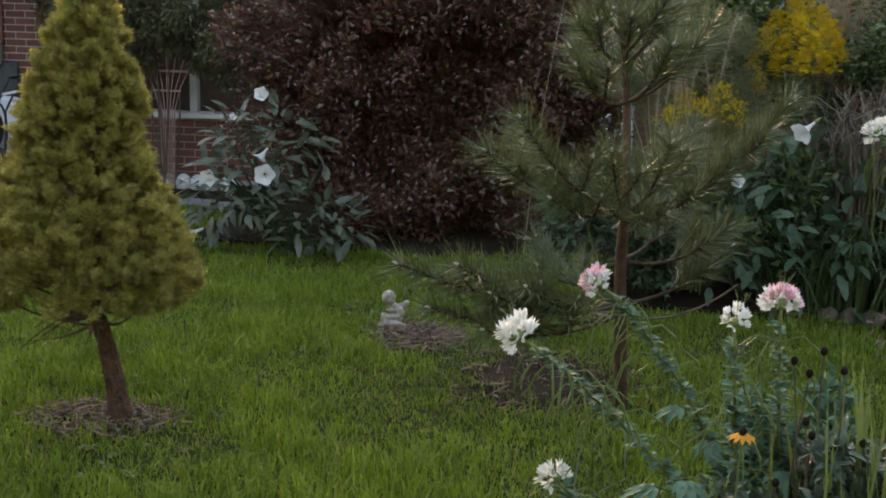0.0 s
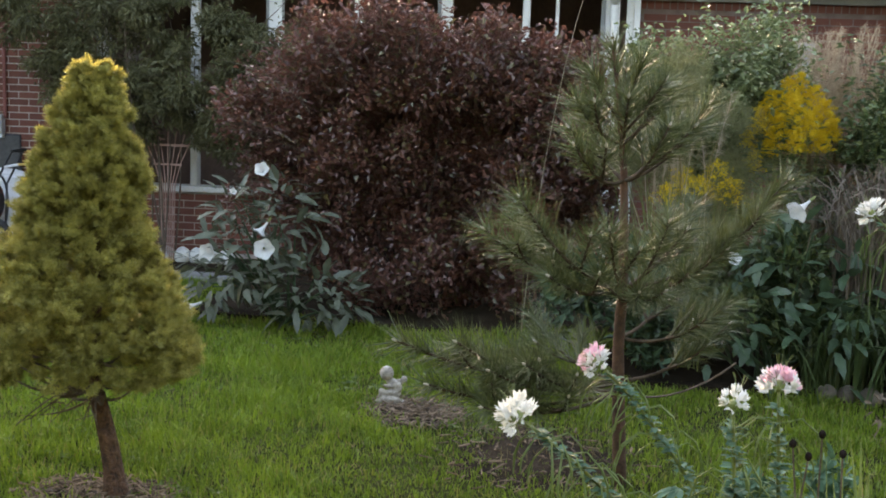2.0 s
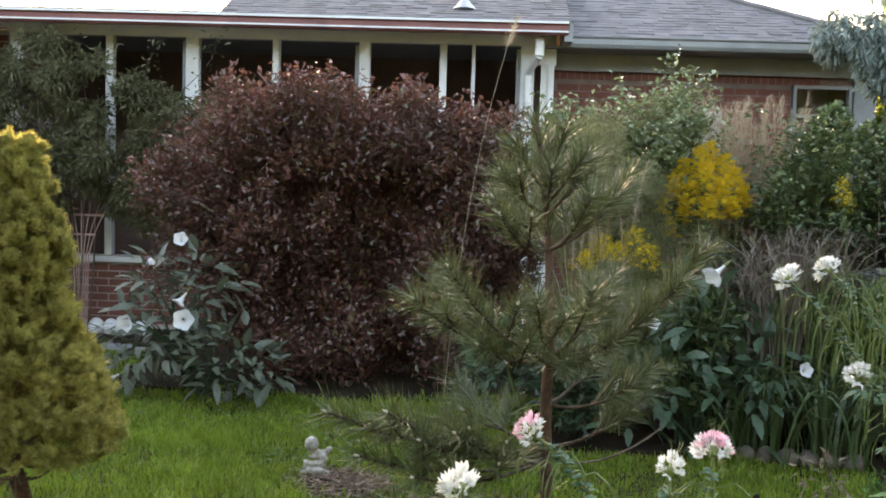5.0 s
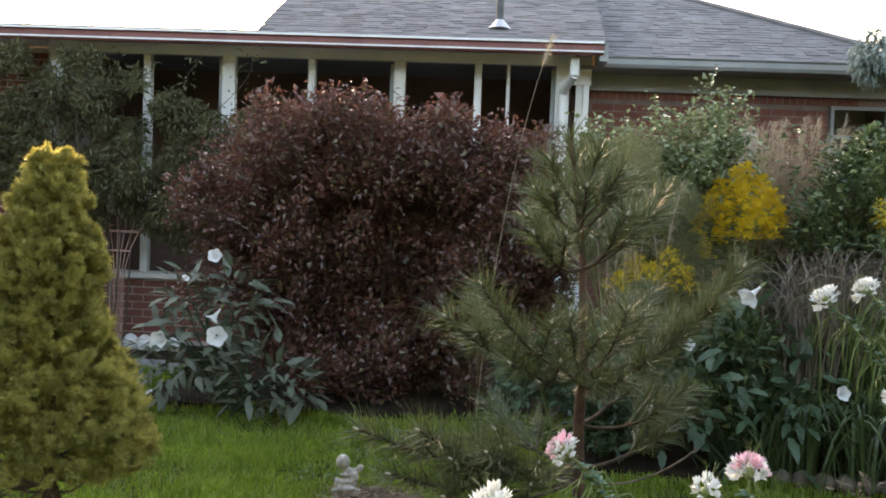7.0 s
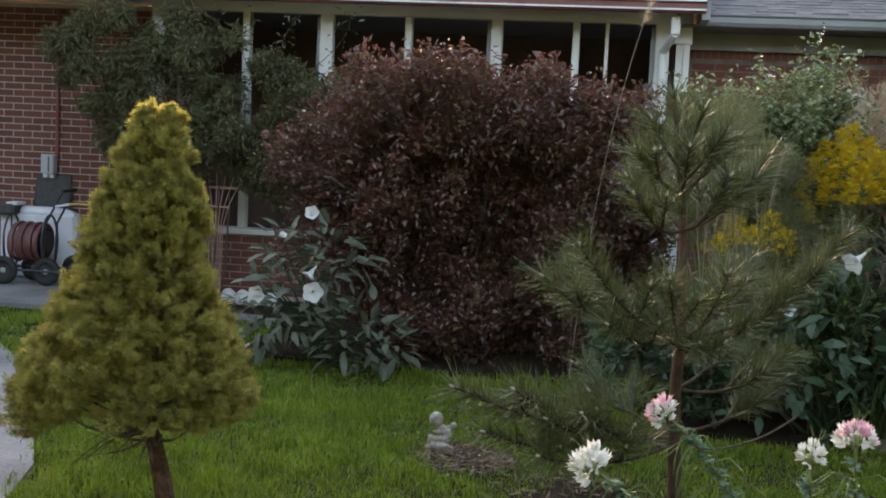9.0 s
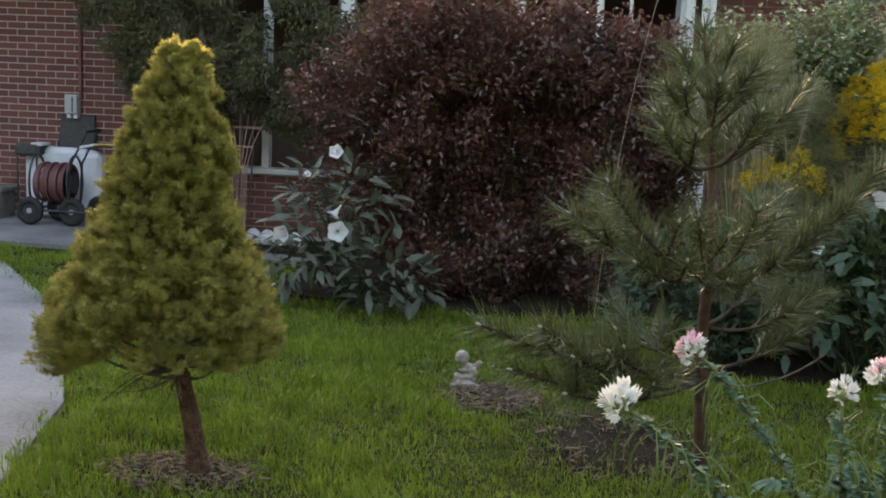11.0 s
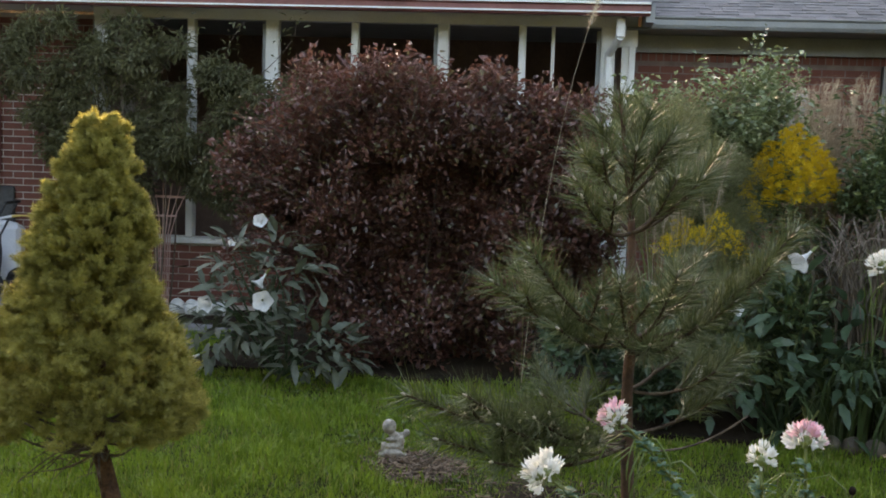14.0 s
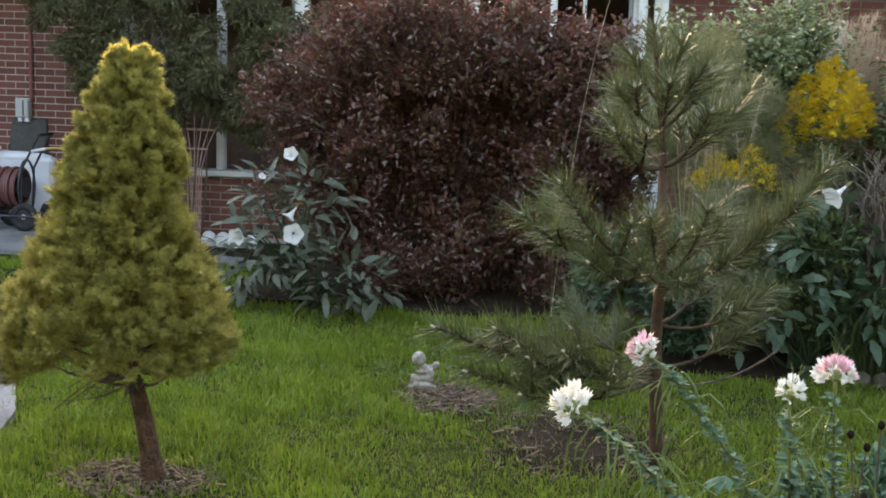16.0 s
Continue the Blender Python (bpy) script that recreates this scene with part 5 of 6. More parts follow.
goldenrod((1.72, 8.0, 0), "tall goldenrod clump with bright yellow plumes", [(1.70, 7.9, 1.65, 0.075, 0.17), (1.62, 7.86, 1.62, 0.07, 0.16), (1.54, 7.9, 1.55, 0.08, 0.15), (1.78, 7.9, 1.58, 0.08, 0.17), (1.66, 7.80, 1.52, 0.09, 0.16), (1.86, 7.93, 1.50, 0.08, 0.16), (1.92, 7.95, 1.41, 0.07, 0.13), (1.76, 7.83, 1.43, 0.09, 0.15), (1.48, 7.9, 1.46, 0.07, 0.14), (1.57, 7.86, 1.42, 0.09, 0.15), (1.42, 7.9, 1.36, 0.05, 0.12), (1.67, 7.80, 1.34, 0.09, 0.14), (1.84, 7.88, 1.34, 0.08, 0.12), (1.54, 7.88, 1.31, 0.07, 0.12), (1.45, 7.9, 1.21, 0.06, 0.12)], 91, 2600)
goldenrod((1.15, 7.5, 0), "low goldenrod with a few yellow sprays behind the pine", [(0.999, 7.4, 1.084, 0.117, 0.141), (1.187, 7.4, 1.131, 0.117, 0.141), (1.269, 7.4, 1.037, 0.106, 0.141), (0.905, 7.4, 1.013, 0.082, 0.117), (1.09, 7.42, 1.06, 0.11, 0.10)], 92, 520)
goldenrod((2.6, 7.75, 0), "thin goldenrod with fading yellow sprays among dark leaves", [(2.461, 7.7, 1.465, 0.079, 0.158), (2.551, 7.9, 1.397, 0.060, 0.113)], 93, 320)


def plume_grass(name, at, label, heads, seed):
    rs = np.random.RandomState(seed)
    root = thing(name, (at[0], at[1], 0), label, "grass")
    for (x, y, z, L) in heads:
        b = (at[0] + rs.normal(0, 0.07), at[1] + rs.normal(0, 0.05), -0.02)
        w = curve(b, (x, y, z), (rs.normal(0, 0.07), 0, 0.16), 14)
        part("stalk", Geo().tube(w, np.linspace(0.0032, 0.0012, 14), 4), "plume", root)
        n = 190
        s = rs.uniform(1 - L, 1, n)
        p = np.stack([np.interp(s, np.linspace(0, 1, 14), w[:, k]) for k in range(3)], 1)
        d = unit(w[-1] - w[-4])[None] + rs.normal(0, 0.7, (n, 3)) + (0.2, 0, -0.1)
        tagged(part("plume", Geo().needles(p, d, rs.uniform(0.03, 0.09, n), 0.0022, rs), "plume", root, "pale feathery plume"), kind="stuff")
    n = 4 * len(heads)
    b = np.stack([at[0] + rs.normal(0, 0.09, n), at[1] + rs.normal(0, 0.07, n), np.zeros(n)], 1)
    tagged(part("grass_foliage", strips(Geo(), b, unit(flat(rs, n)) * rs.uniform(0.1, 0.6, (n, 1)), rs.uniform(0.6, 1.5, n), 0.009, rs), "drygrass", root), kind="stuff")


rp = np.random.RandomState(15)
plume_grass("ornamental_grass", (1.95, 8.5, 0), "ornamental grass with a haze of tan feathery plumes", [(2.0 + rp.normal(0, 0.24), 8.4 + rp.normal(0, 0.1), rp.uniform(1.55, 2.12), 0.34) for k in range(135)], 95)
plume_grass("ornamental_grass", (0.95, 7.6, 0), "loose ornamental grass with pale thin plumes behind the pine", [(0.92 + rp.normal(0, 0.20), 7.5 + rp.normal(0, 0.1), rp.uniform(1.2, 1.7), 0.3) for k in range(12)], 96)
plume_grass("grass_stalk", (0.20, 8.15, 0), "single tall grass stalk with a bent tan plume", [(0.475, 8.15, 2.53, 0.09)], 97)
tuft("grass_mound", (2.10, 7.55, 0.50), "mound of withered arching grass blades hanging down", 300, 0.66, 0.72, 0.010, "thatch", 101, 0.16, 1.9)
tuft("grass_mound", (2.50, 7.35, 0.40), "mound of half-green arching grass blades", 420, 0.55, 0.50, 0.010, "blade", 102, 0.2, 1.8)
tuft("strap_leaf_clump", (1.88, 7.28), "clump of dark strap leaves at the bed's stone edge", 150, 0.46, 0.50, 0.018, "green", 103, 0.13, 1.5, "plant", True)
tuft("strap_leaf_clump", (2.30, 7.15), "clump of dark green strap leaves", 150, 0.48, 0.50, 0.018, "green", 104, 0.13, 1.5, "plant", True)
shrub("bed_foliage", (1.7, 7.5, 0), "dark leafy undergrowth beneath the moonflower", lumps(rs0, [((1.45, 7.5, 0.42), (0.5, 0.25, 0.40)), ((2.05, 7.6, 0.45), (0.4, 0.25, 0.4))], 8, (0.12, 0.2)), 5000, None, "green", 105, (0.05, 0.09), 0.5, 12, "stem", category="plant")
shrub("bed_foliage", (0.55, 7.7, 0), "low dark undergrowth beside the purple bush", lumps(rs0, [((0.45, 7.7, 0.30), (0.45, 0.3, 0.28)), ((0.95, 7.3, 0.45), (0.3, 0.3, 0.4))], 8, (0.10, 0.2)), 2600, None, "daturagreen", 106, (0.05, 0.09), 0.5, 10, "stem", category="plant")
shrub("perennial_clump", (2.15, 4.75, 0), "fine-leaved green perennials under the white spider flowers", lumps(rs0, [((2.05, 4.85, 0.36), (0.40, 0.25, 0.32)), ((2.5, 4.9, 0.55), (0.35, 0.3, 0.45)), ((2.35, 4.5, 0.32), (0.4, 0.2, 0.28))], 14, (0.05, 0.12)), 4200, None, "freshleaf", 107, (0.03, 0.06), 0.30, 24, "stem", category="plant", shell=0.8, stem_r=0.006, leaf_label="narrow green leaves")
shrub("perennial_clump", (2.95, 7.1, 0), "bushy green perennials around the wooden planter", lumps(rs0, [((3.05, 7.0, 0.45), (0.30, 0.25, 0.35)), ((2.7, 6.9, 0.40), (0.5, 0.2, 0.4)), ((3.5, 7.2, 1.15), (0.4, 0.3, 0.4))], 9, (0.12, 0.2)), 6000, None, "rose", 108, (0.05, 0.09), 0.4, 18, "stem", category="plant")


def feathery(at, label, clumps, n, seed):
    """A tall plant of thread-fine foliage."""
    rs = np.random.RandomState(seed)
    root = thing("feathery_plant", (at[0], at[1], 0), label, "plant")
    for c in clumps:
        part("stem", Geo().tube(curve((at[0] + rs.normal(0, 0.06), at[1] + rs.normal(0, 0.06), -0.02), c[:3], (rs.normal(0, 0.03), 0, 0.05), 9), np.linspace(0.005, 0.002, 9), 5), "stem", root)
    p, d = cloud(rs, n, clumps, 0.95)
    tagged(part("foliage", Geo().needles(p, d * 0.5 + rs.normal(0, 0.6, (n, 3)) + (0, 0, 0.5), rs.uniform(0.025, 0.06, n), 0.0026, rs), "feather", root, "thread-fine pale olive foliage"), kind="stuff")


feathery((0.95, 7.75, 0), "tall feathery pale olive plant behind the pine", lumps(np.random.RandomState(5), [((0.98, 7.7, 1.45), (0.26, 0.15, 0.35)), ((0.72, 7.8, 1.35), (0.18, 0.15, 0.40)), ((0.95, 7.7, 0.9), (0.3, 0.15, 0.4)), ((1.22, 7.75, 1.35), (0.20, 0.12, 0.40))], 9, (0.08, 0.17)), 46000, 111)
shrub("weed_sprig", (0.18, 7.5, 0), "small pale green weed beside the bush", lumps(np.random.RandomState(6), [((0.18, 7.5, 0.22), (0.16, 0.08, 0.16))], 7, (0.02, 0.05)), 160, None, "rose", 112, (0.03, 0.05), 0.5, 9, "stem", category="weed", stem_r=0.003)


# ---- the near bed at the lower right ----
def coneflower(at, head, seed, bloom=False):
    """A coneflower gone to seed: a dark cone on a thin stem; in bloom it still has orange rays."""
    rs = np.random.RandomState(seed)
    root = thing("coneflower", (at[0], at[1], 0), "orange coneflower in bloom with a dark centre" if bloom else "withered coneflower with a black seed cone", "flower", "coneflowers in the near bed")
    w = curve((at[0], at[1], -0.02), head, (rs.normal(0, 0.03), rs.normal(0, 0.03), 0), 8)
    part("stem", Geo().tube(w, np.linspace(0.003, 0.002, 8), 5), "twig" if not bloom else "stem", root)
    part("cone", Geo().ball(np.array(head) + (0, 0, 0.006), (0.008, 0.008, 0.010), 8, 6), "cone", root, "black seed cone", True)
    if bloom:
        for k in range(11):
            a = k * 0.571
            d = np.array([(math.cos(a), math.sin(a) - 0.1, -0.25)])
            part("petal", Geo().broad(np.array([head]) + d * 0.007, d, np.array([(0, 0, 1.0)]), 0.028, 0.012, 0.2), "orange", root)
    for k in range(3):
        q = w[rs.randint(1, 5)]
        a = rs.uniform(0, 6.28)
        part("leaf", Geo().broad(q[None], np.array([(math.cos(a), math.sin(a), 0.4)]), np.array([(0, 0, 1.0)]), rs.uniform(0.06, 0.10), 0.028, 0.4), "blue", root)


for k, (x, y, z) in enumerate(((0.905, 3.1, 0.90), (0.95, 3.1, 0.86), (0.85, 3.12, 0.87), (0.88, 3.1, 0.85), (0.87, 3.05, 0.76), (0.885, 3.05, 0.73), (0.93, 3.05, 0.71), (0.99, 3.05, 0.72), (1.08, 3.2, 0.83), (1.16, 3.1, 0.78), (1.02, 3.0, 0.64), (1.22, 3.25, 0.80), (0.80, 2.95, 0.66))):
    coneflower((x + 0.05, y + 0.05), (x, y, z), 120 + k)
for k, (x, y, z) in enumerate(((0.735, 3.0, 0.748), (1.30, 3.35, 0.70), (1.38, 3.3, 0.74), (1.12, 3.15, 0.60))):
    coneflower((x + 0.04, y + 0.08), (x, y, z), 140 + k, True)
for k, (x, y, z, n) in enumerate(((0.95, 3.05, 0.46, 1500), (1.28, 3.25, 0.42, 1300), (1.65, 3.5, 0.42, 1200), (0.72, 3.0, 0.42, 1100), (0.95, 3.4, 0.48, 1300), (0.80, 3.25, 0.44, 1000), (1.9, 3.7, 0.5, 1300), (1.12, 2.95, 0.40, 1300), (1.45, 3.1, 0.38, 1200))):
    shrub("leafy_clump", (x, y, 0), "low clump of grey-green pointed leaves in the near bed", lumps(rs0, [((x, y, z), (0.19, 0.14, z * 0.60))], 12, (0.03, 0.09)), int(n * 1.7), None, "cleome" if k % 3 else "blue", 150 + k, (0.024, 0.052), 0.38, 16, "stem", category="plant", broad=True, shell=0.8, stem_r=0.006)
for k, (x, y, h) in enumerate(((0.93, 2.98, 0.90), (1.00, 3.06, 0.94), (1.02, 3.0, 0.86), (1.18, 3.3, 0.84), (1.30, 3.2, 0.92), (1.55, 3.4, 0.95), (0.90, 3.25, 0.74), (1.45, 3.6, 0.84), (1.08, 3.1, 0.82))):
    tuft("iris_clump", (x, y), "upright sword leaves, green fading to tan", 20, h, 0.14, 0.016, "blade" if k % 2 == 0 or k == 1 else "drygrass", 160 + k, 0.05, 0.25, "plant", True)
shrub("withered_clump", (1.55, 4.05, 0), "loose tangle of withered brown stems and leaves", lumps(rs0, [((1.60, 4.05, 0.50), (0.34, 0.2, 0.36)), ((1.85, 4.0, 0.55), (0.25, 0.2, 0.34))], 16, (0.03, 0.10)), 1100, None, "thatch", 170, (0.018, 0.045), 0.3, 40, "twig", category="plant", stem_r=0.004)
shrub("perennial_clump", (1.85, 4.2, 0), "fresh green perennials with narrow leaves among withered stems", lumps(rs0, [((1.85, 4.2, 0.42), (0.30, 0.2, 0.34)), ((2.3, 4.3, 0.75), (0.30, 0.2, 0.5))], 14, (0.04, 0.12)), 3400, None, "green", 173, (0.04, 0.08), 0.32, 24, "stem", category="plant", stem_r=0.005)
shrub("perennial_clump", (1.75, 3.6, 0), "green perennials with narrow leaves in the near bed", lumps(rs0, [((1.75, 3.6, 0.38), (0.25, 0.2, 0.30)), ((2.1, 3.9, 0.6), (0.25, 0.2, 0.45))], 10, (0.06, 0.14)), 2400, None, "cleome", 171, (0.05, 0.09), 0.3, 20, "stem", category="plant")


def broadleaf(at, top, label, seed, leaves=12, size=0.12):
    """A single upright stem with pairs of large pointed leaves, spread flat at its top."""
    rs = np.random.RandomState(seed)
    root = thing("broadleaf_plant", (at[0], at[1], 0), label, "plant", "broad-leaved plants in the near bed")
    w = curve((at[0], at[1], -0.02), top, (0.02, 0.0, 0.0), 10)
    part("stem", Geo().tube(w, np.linspace(0.006, 0.003, 10), 6), "stem", root)
    for k in range(leaves):
        q = w[9 - k // 4]
        a = k * 1.571 + (k // 4) * 0.7 + rs.normal(0, 0.2)
        d = np.array([(math.cos(a), math.sin(a), 0.45 - 0.12 * (k // 4))])
        L = size * rs.uniform(0.75, 1.1)
        part("leaf", Geo().broad(q[None], d, np.array([(0, 0, 1.0)]), L, L * 0.38, 0.35), "freshleaf", root)


for k, (x, y, z, n, size) in enumerate(((1.38, 3.45, 0.81, 14, 0.13), (1.50, 3.60, 0.74, 12, 0.11), (1.17, 3.20, 0.72, 10, 0.085), (0.70, 3.15, 0.56, 10, 0.08))):
    broadleaf((x + 0.03, y + 0.04), (x, y, z), "fresh green plant with large pointed leaves in the near bed", 180 + k, n, size)
tuft("bed_grass", (0.95, 3.7), "short dark grass between the flowers", 300, 0.22, 0.25, 0.006, "green", 172, 0.3)


# ---- loose things ----
def build_statue():
    """Small seated garden figure, one plain mesh."""
    g = Geo()
    c = np.array((-0.505, 6.42, 0.0))
    for o, r in (((-0.034, 0, 0.166), (0.040, 0.039, 0.041)), ((-0.020, 0.002, 0.124), (0.018, 0.018, 0.02)), ((0.0, 0.004, 0.098), (0.028, 0.028, 0.040)), ((0.014, 0.008, 0.060), (0.036, 0.036, 0.038)), ((-0.016, -0.020, 0.062), (0.044, 0.018, 0.018)), ((-0.056, -0.022, 0.068), (0.019, 0.017, 0.018)), ((-0.060, -0.022, 0.038), (0.016, 0.016, 0.034)), ((-0.072, -0.030, 0.014), (0.026, 0.018, 0.014)), ((-0.010, -0.030, 0.026), (0.060, 0.022, 0.018)), ((-0.022, -0.028, 0.100), (0.030, 0.011, 0.012)), ((0.034, 0.012, 0.116), (0.030, 0.013, 0.018)), ((0.062, 0.010, 0.134), (0.020, 0.014, 0.020)), ((0.036, -0.010, 0.088), (0.020, 0.011, 0.028)), ((0.005, 0.0, 0.010), (0.066, 0.050, 0.016))):
        g.ball(c + np.array(o) * 0.93, np.array(r) * 0.93, 14, 10)
    ob = tagged(part("statue", g, "statue"), "small weathered cast-stone seated garden figure on mulch", "statue")
    m = ob.modifiers.new("fuse", "REMESH")
    m.mode, m.voxel_size, m.use_smooth_shade = "VOXEL", 0.0045, True


def pebble(name, at, r, mat, label, seed, category="stone", group=""):
    rs = np.random.RandomState(seed)
    g = Geo().ball((0, 0, 0), r, 14, 9)
    v = g.v[0]
    v *= 1 + 0.05 * np.sin(v[:, :1] * 40 + seed) + 0.04 * np.sin(v[:, 1:2] * 55) + rs.normal(0, 0.01, (len(v), 1))
    ob = part(name, g, mat, smooth=True)
    ob.location = at
    return tagged(ob, label, category, group)


build_statue()
for k in range(6):
    pebble("edging_stone", (1.80 + 0.115 * k, 7.05 - 0.02 * k, 0.022), (0.058 + 0.004 * (k % 3), 0.055, 0.055 + 0.004 * (k % 2)), "greystone", "rounded grey stone edging the flower bed", k, "stone", "edging stones")
for k, (x, r) in enumerate(((-3.22, 0.085), (-3.07, 0.08), (-2.93, 0.075), (-2.80, 0.08), (-2.66, 0.075))):
    pebble("white_stone", (x, 10.68 - 0.01 * k, 0.055), (r, 0.07, 0.085), "stone", "rounded whitewashed stone edging the porch bed", 20 + k, "stone", "white edging stones")


def build_trellis():
    root = thing("fan_trellis", (-3.19, 10.62, 0), "fan-shaped wooden plant trellis against the porch wall", "trellis")
    for k in range(7):
        a = (k - 3) / 3
        part("slat", Geo().tube([(-3.19 + 0.05 * a, 10.62, 0.0), (-3.19 + 0.065 * a, 10.62, 0.70), (-3.19 + 0.12 * a, 10.62, 0.90), (-3.19 + 0.19 * a, 10.62, 1.05), (-3.19 + 0.24 * a, 10.62, 1.17)], 0.006, 5), "trellis", root)
    part("crossbar", Geo().box((-3.10, 10.608, 1.05), (0.66, 0.012, 0.020)), "trellis", root)
    part("crossbar", Geo().box((-3.19, 10.608, 0.88), (0.26, 0.012, 0.016)), "trellis", root)
    part("hoop", Geo().tube(curve((-3.44, 10.63, 1.30), (-3.22, 10.63, 1.10), (0.02, 0, -0.06), 8), 0.007, 5), "trellis", root)


def build_hose_cart():
    root = thing("hose_reel_cart", (-5.2, 11.05, 0.02), "four-wheeled metal hose reel cart with a coiled dark red hose", "hose reel")
    R = 0.135
    for x, y in ((-5.42, 10.98), (-5.02, 11.03), (-5.30, 11.34), (-4.90, 11.38)):
        a = np.linspace(0, 2 * math.pi, 24, endpoint=False)
        ring = np.stack([x + (R - 0.035) * np.cos(a), np.full(24, y), 0.02 + R + (R - 0.035) * np.sin(a)], 1)
        tyre = part("tyre", Geo().tube(ring, 0.035, 8, True), "rubber", root, "black rubber tyre", True)
        part("hub", Geo().tube([(x, y - 0.02, 0.02 + R), (x, y + 0.02, 0.02 + R)], [0.026, 0.026], 12).tube([(x, y - 0.032, 0.02 + R), (x, y - 0.018, 0.02 + R)], 0.018, 8), "metalbox", tyre, "pale metal hub")
        part("rim", Geo().tube([(x, y - 0.012, 0.02 + R), (x, y + 0.012, 0.02 + R)], 0.080, 16), "steel", tyre)
    for x in (-5.43, -5.05):
        a = np.linspace(0, math.pi * 2, 28, endpoint=False)
        hoop = np.stack([np.full(28, x), 11.15 + 0.16 * np.cos(a), 0.42 + 0.26 * np.sin(a)], 1)
        part("side_hoop", Geo().tube(hoop, 0.011, 6, True), "steel", root)
    for y in (11.0, 11.32):
        part("rail", Geo().tube([(-5.50, y, 0.16), (-4.86, y, 0.16)], 0.012, 6), "steel", root)
    for x in (-5.43, -5.05):
        part("rail", Geo().tube([(x, 10.98, 0.155), (x, 11.36, 0.155)], 0.012, 6), "steel", root)
    part("drum", Geo().tube([(-5.43, 11.15, 0.42), (-5.05, 11.15, 0.42)], 0.10, 16), "steel", root)
    for k in range(10):
        a = np.linspace(0, 2 * math.pi, 26, endpoint=False)
        r = 0.170 + 0.012 * math.sin(k * 2.1)
        x = -5.375 + 0.030 * k
        part("hose_loop", Geo().tube(np.stack([x + 0.008 * np.sin(a), 11.15 + r * np.cos(a), 0.42 + r * np.sin(a)], 1), 0.0165, 7, True), "hose", root, "dark red hose", True)
    for y in (11.02, 11.26):
        part("handle_bar", Geo().tube(np.array([(-5.05, y, 0.18), (-5.03, y, 0.60), (-4.86, y, 0.92), (-4.84, y + 0.01, 0.93)]), 0.011, 6), "steel", root)
    part("handle_grip", Geo().tube([(-4.85, 11.0, 0.925), (-4.85, 11.28, 0.925)], 0.015, 8), "rubber", root)
    root.location = root.location + Vector((0.09, -0.14, 0))
    wand = thing("spray_wand", (-4.8, 11.0, 0.80), "brass and pale plastic spray wand resting on the cart handle", "spray wand")
    part("barrel", Geo().tube([(-4.92, 11.0, 0.775), (-4.78, 11.0, 0.805)], 0.013, 8), "plastic", wand)
    part("nozzle", Geo().tube([(-4.785, 11.0, 0.803), (-4.70, 11.0, 0.812), (-4.50, 11.0, 0.81)], [0.014, 0.010, 0.010], 8), "brass", wand, "brass nozzle pipe")
    wand.location = wand.location + Vector((0.09, -0.14, 0))


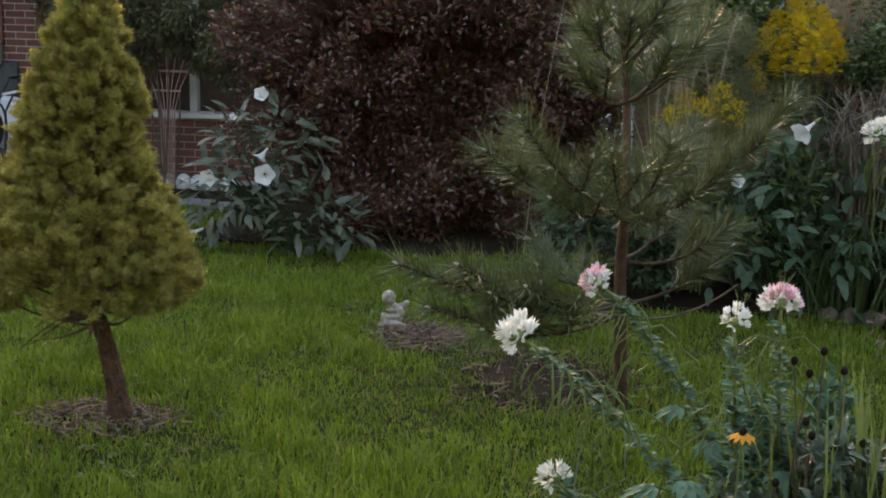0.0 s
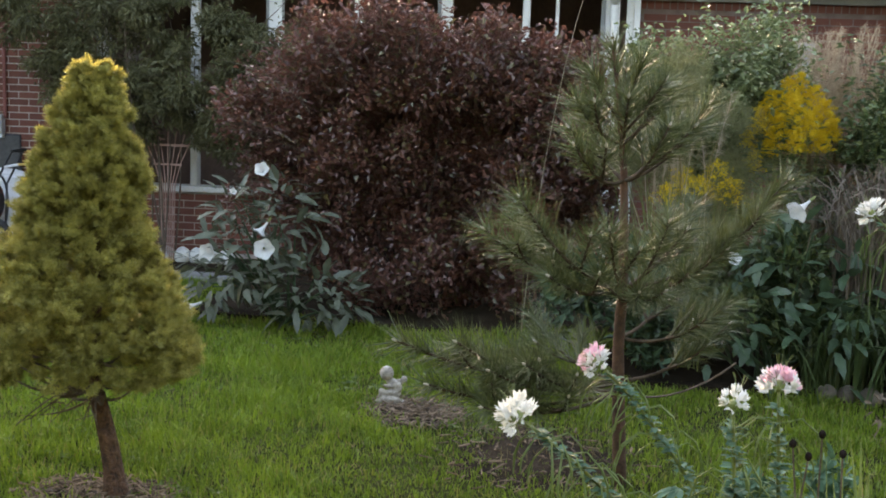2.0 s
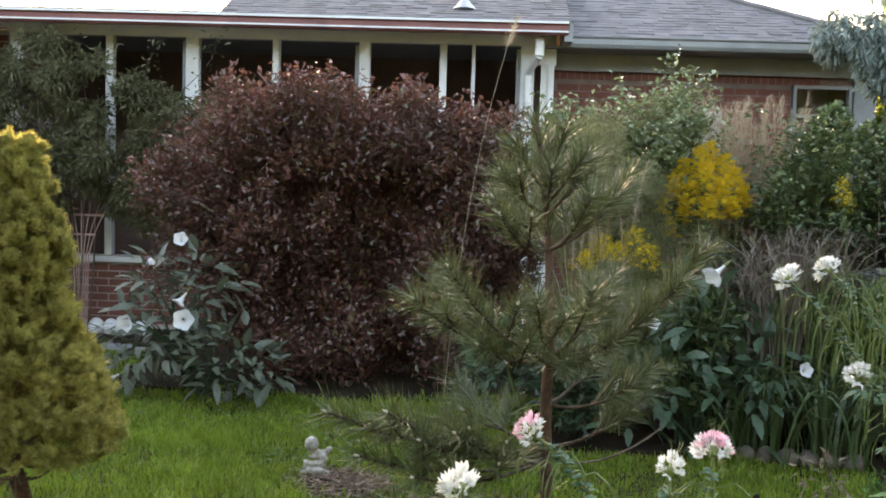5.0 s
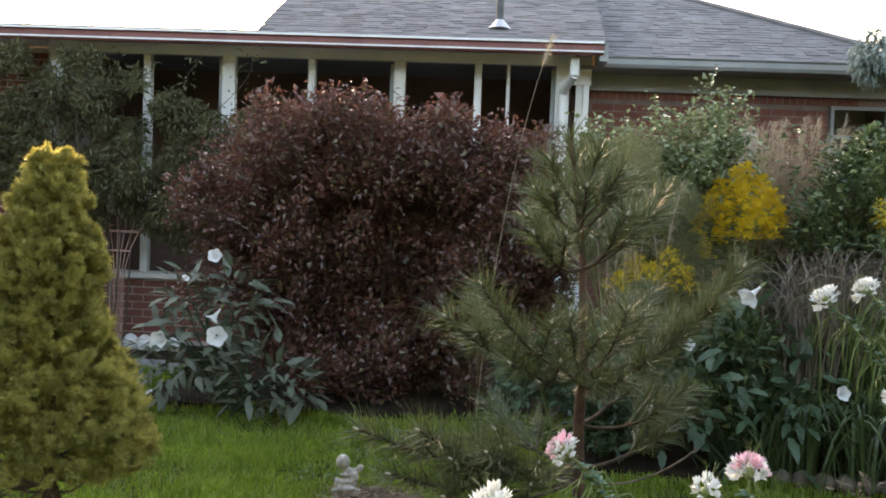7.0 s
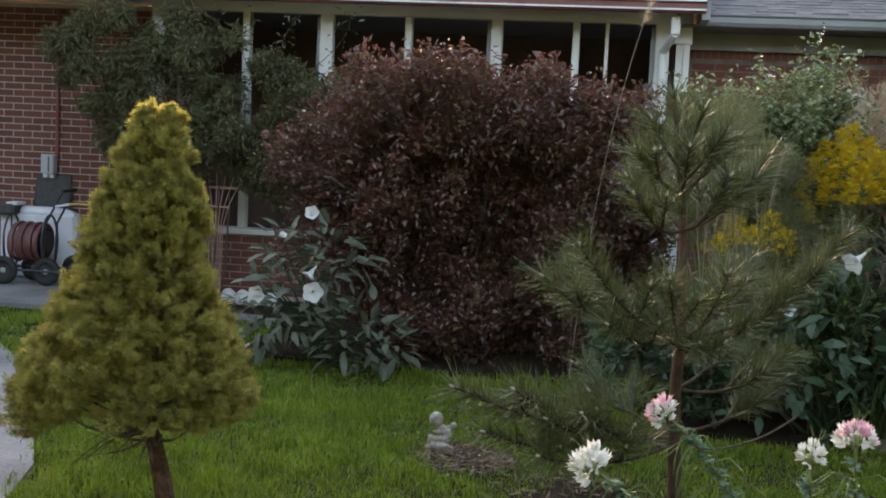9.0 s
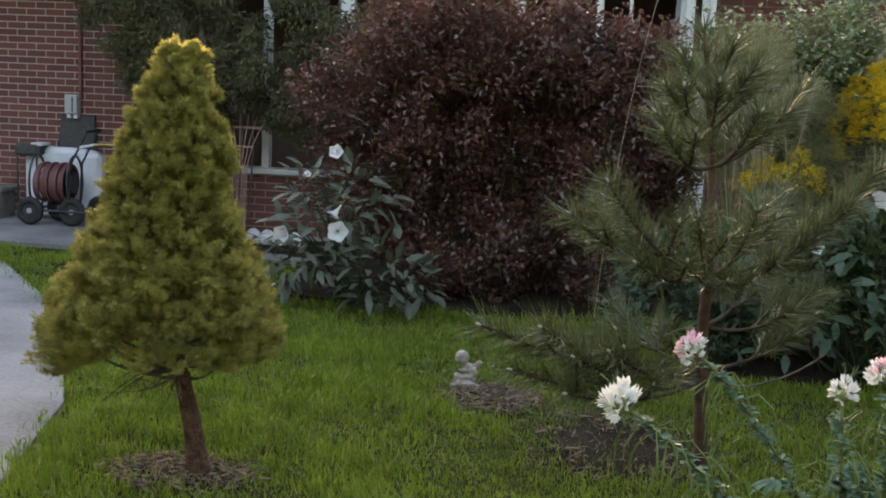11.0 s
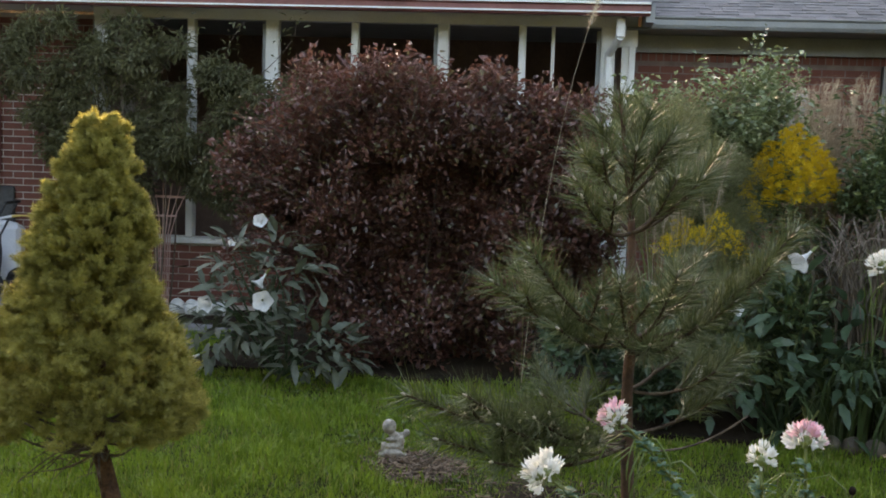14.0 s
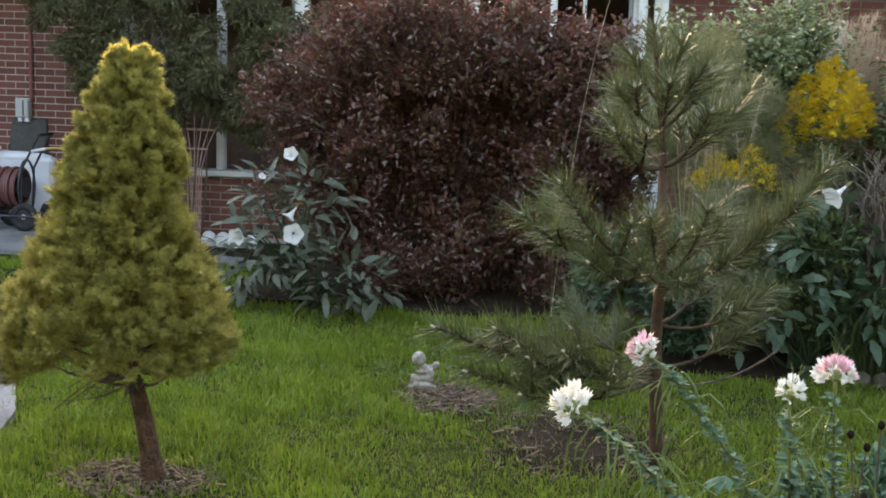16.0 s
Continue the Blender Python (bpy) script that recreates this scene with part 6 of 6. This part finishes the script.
def build_patio_things():
    tub = thing("storage_tub", (-5.12, 11.42, 0.02), "white plastic tub with a bulging cover behind the hose cart", "tub")
    g = Geo().box((-5.25, 11.40, 0.355), (0.80, 0.16, 0.65), chamfer=0.06)
    part("body", g, "plastic", tub, smooth=False)
    part("cover", Geo().ball((-5.25, 11.40, 0.675), (0.38, 0.085, 0.055), 18, 8), "plastic", tub, "white bulging cover", True)
    chair = thing("sling_chair", (-5.07, 11.5, 0.02), "folded dark sling garden chair leaning at the wall", "chair")
    shift = Vector((-0.13, 0, -0.02))
    part("backrest", Geo().box((-5.07, 11.545, 0.80), (0.36, 0.018, 0.50), rx=-0.10, chamfer=0.006), "sling", chair, "dark woven sling")
    for x in (-5.27, -4.87):
        part("side_tube", Geo().tube([(x - 0.03 * (1 if x < -5.0 else -1), 11.52, 0.02), (x, 11.53, 0.6), (x + 0.03 * (1 if x < -5 else -1), 11.575, 1.06)], 0.012, 6), "steel", chair)
    part("top_tube", Geo().tube([(-5.24, 11.575, 1.055), (-4.90, 11.575, 1.055)], 0.012, 6), "steel", chair)
    chair.location = chair.location + shift
    grill = thing("tabletop_grill", (-5.55, 11.30, 0.02), "small dark grill box on thin legs beside the wall", "grill")
    part("box", Geo().box((-5.56, 11.3, 0.70), (0.26, 0.22, 0.12), chamfer=0.03), "sling", grill)
    part("lid", Geo().box((-5.46, 11.3, 0.755), (0.12, 0.18, 0.03), chamfer=0.012), "plastic", grill, "pale lid")
    for x in (-5.66, -5.46):
        for y in (11.22, 11.38):
            part("leg", Geo().tube([(x, y, 0.02), (x, y, 0.66)], 0.010, 6), "steel", grill)
    tab = thing("garden_bench", (-6.1, 11.2, 0.02), "low dark bench by the patio wall", "bench")
    part("seat", Geo().box((-6.15, 11.25, 0.30), (0.8, 0.35, 0.04), chamfer=0.008), "wood", tab)
    for x in (-6.48, -5.82):
        part("leg", Geo().box((x, 11.25, 0.15), (0.05, 0.3, 0.26)), "wood", tab)


def build_planter():
    root = thing("wooden_planter", (2.97, 7.6, 0), "weathered grey wooden planter box among the plants", "planter")
    for k in range(10):
        part("board", Geo().box((2.66 + k * 0.075, 7.42, 0.53), (0.070, 0.022, 0.98), chamfer=0.004), "wood", root)
    part("rim", Geo().box((2.99, 7.40, 1.045), (0.80, 0.07, 0.035), chamfer=0.006), "wood", root)
    for x in (2.615, 3.365):
        part("side_board", Geo().box((x, 7.66, 0.51), (0.025, 0.46, 1.0)), "wood", root)
    part("back_board", Geo().box((2.99, 7.89, 0.51), (0.77, 0.025, 1.0)), "wood", root)
    part("earth", Geo().box((2.99, 7.66, 0.95), (0.70, 0.42, 0.06)), "soil", root)
    pot = thing("square_pot", (2.97, 7.6, 0.98), "weathered grey square pot standing in the planter", "pot")
    part("body", Geo().box((2.97, 7.58, 1.18), (0.23, 0.2, 0.40), ry=0.06, chamfer=0.01), "wood", pot)
    part("rim", Geo().box((2.96, 7.58, 1.38), (0.26, 0.225, 0.03), ry=0.06, chamfer=0.006), "wood", pot)


build_trellis()
build_hose_cart()
build_patio_things()
build_planter()
shrub("planter_foliage", (2.85, 7.32, 0), "leafy green plants half covering the wooden planter", lumps(rs0, [((2.75, 7.2, 0.95), (0.30, 0.12, 0.28)), ((3.2, 7.2, 1.1), (0.25, 0.12, 0.35)), ((2.9, 7.25, 1.25), (0.15, 0.1, 0.12))], 10, (0.04, 0.09)), 1100, None, "green", 190, (0.04, 0.08), 0.4, 16, "stem", category="plant", stem_r=0.005)
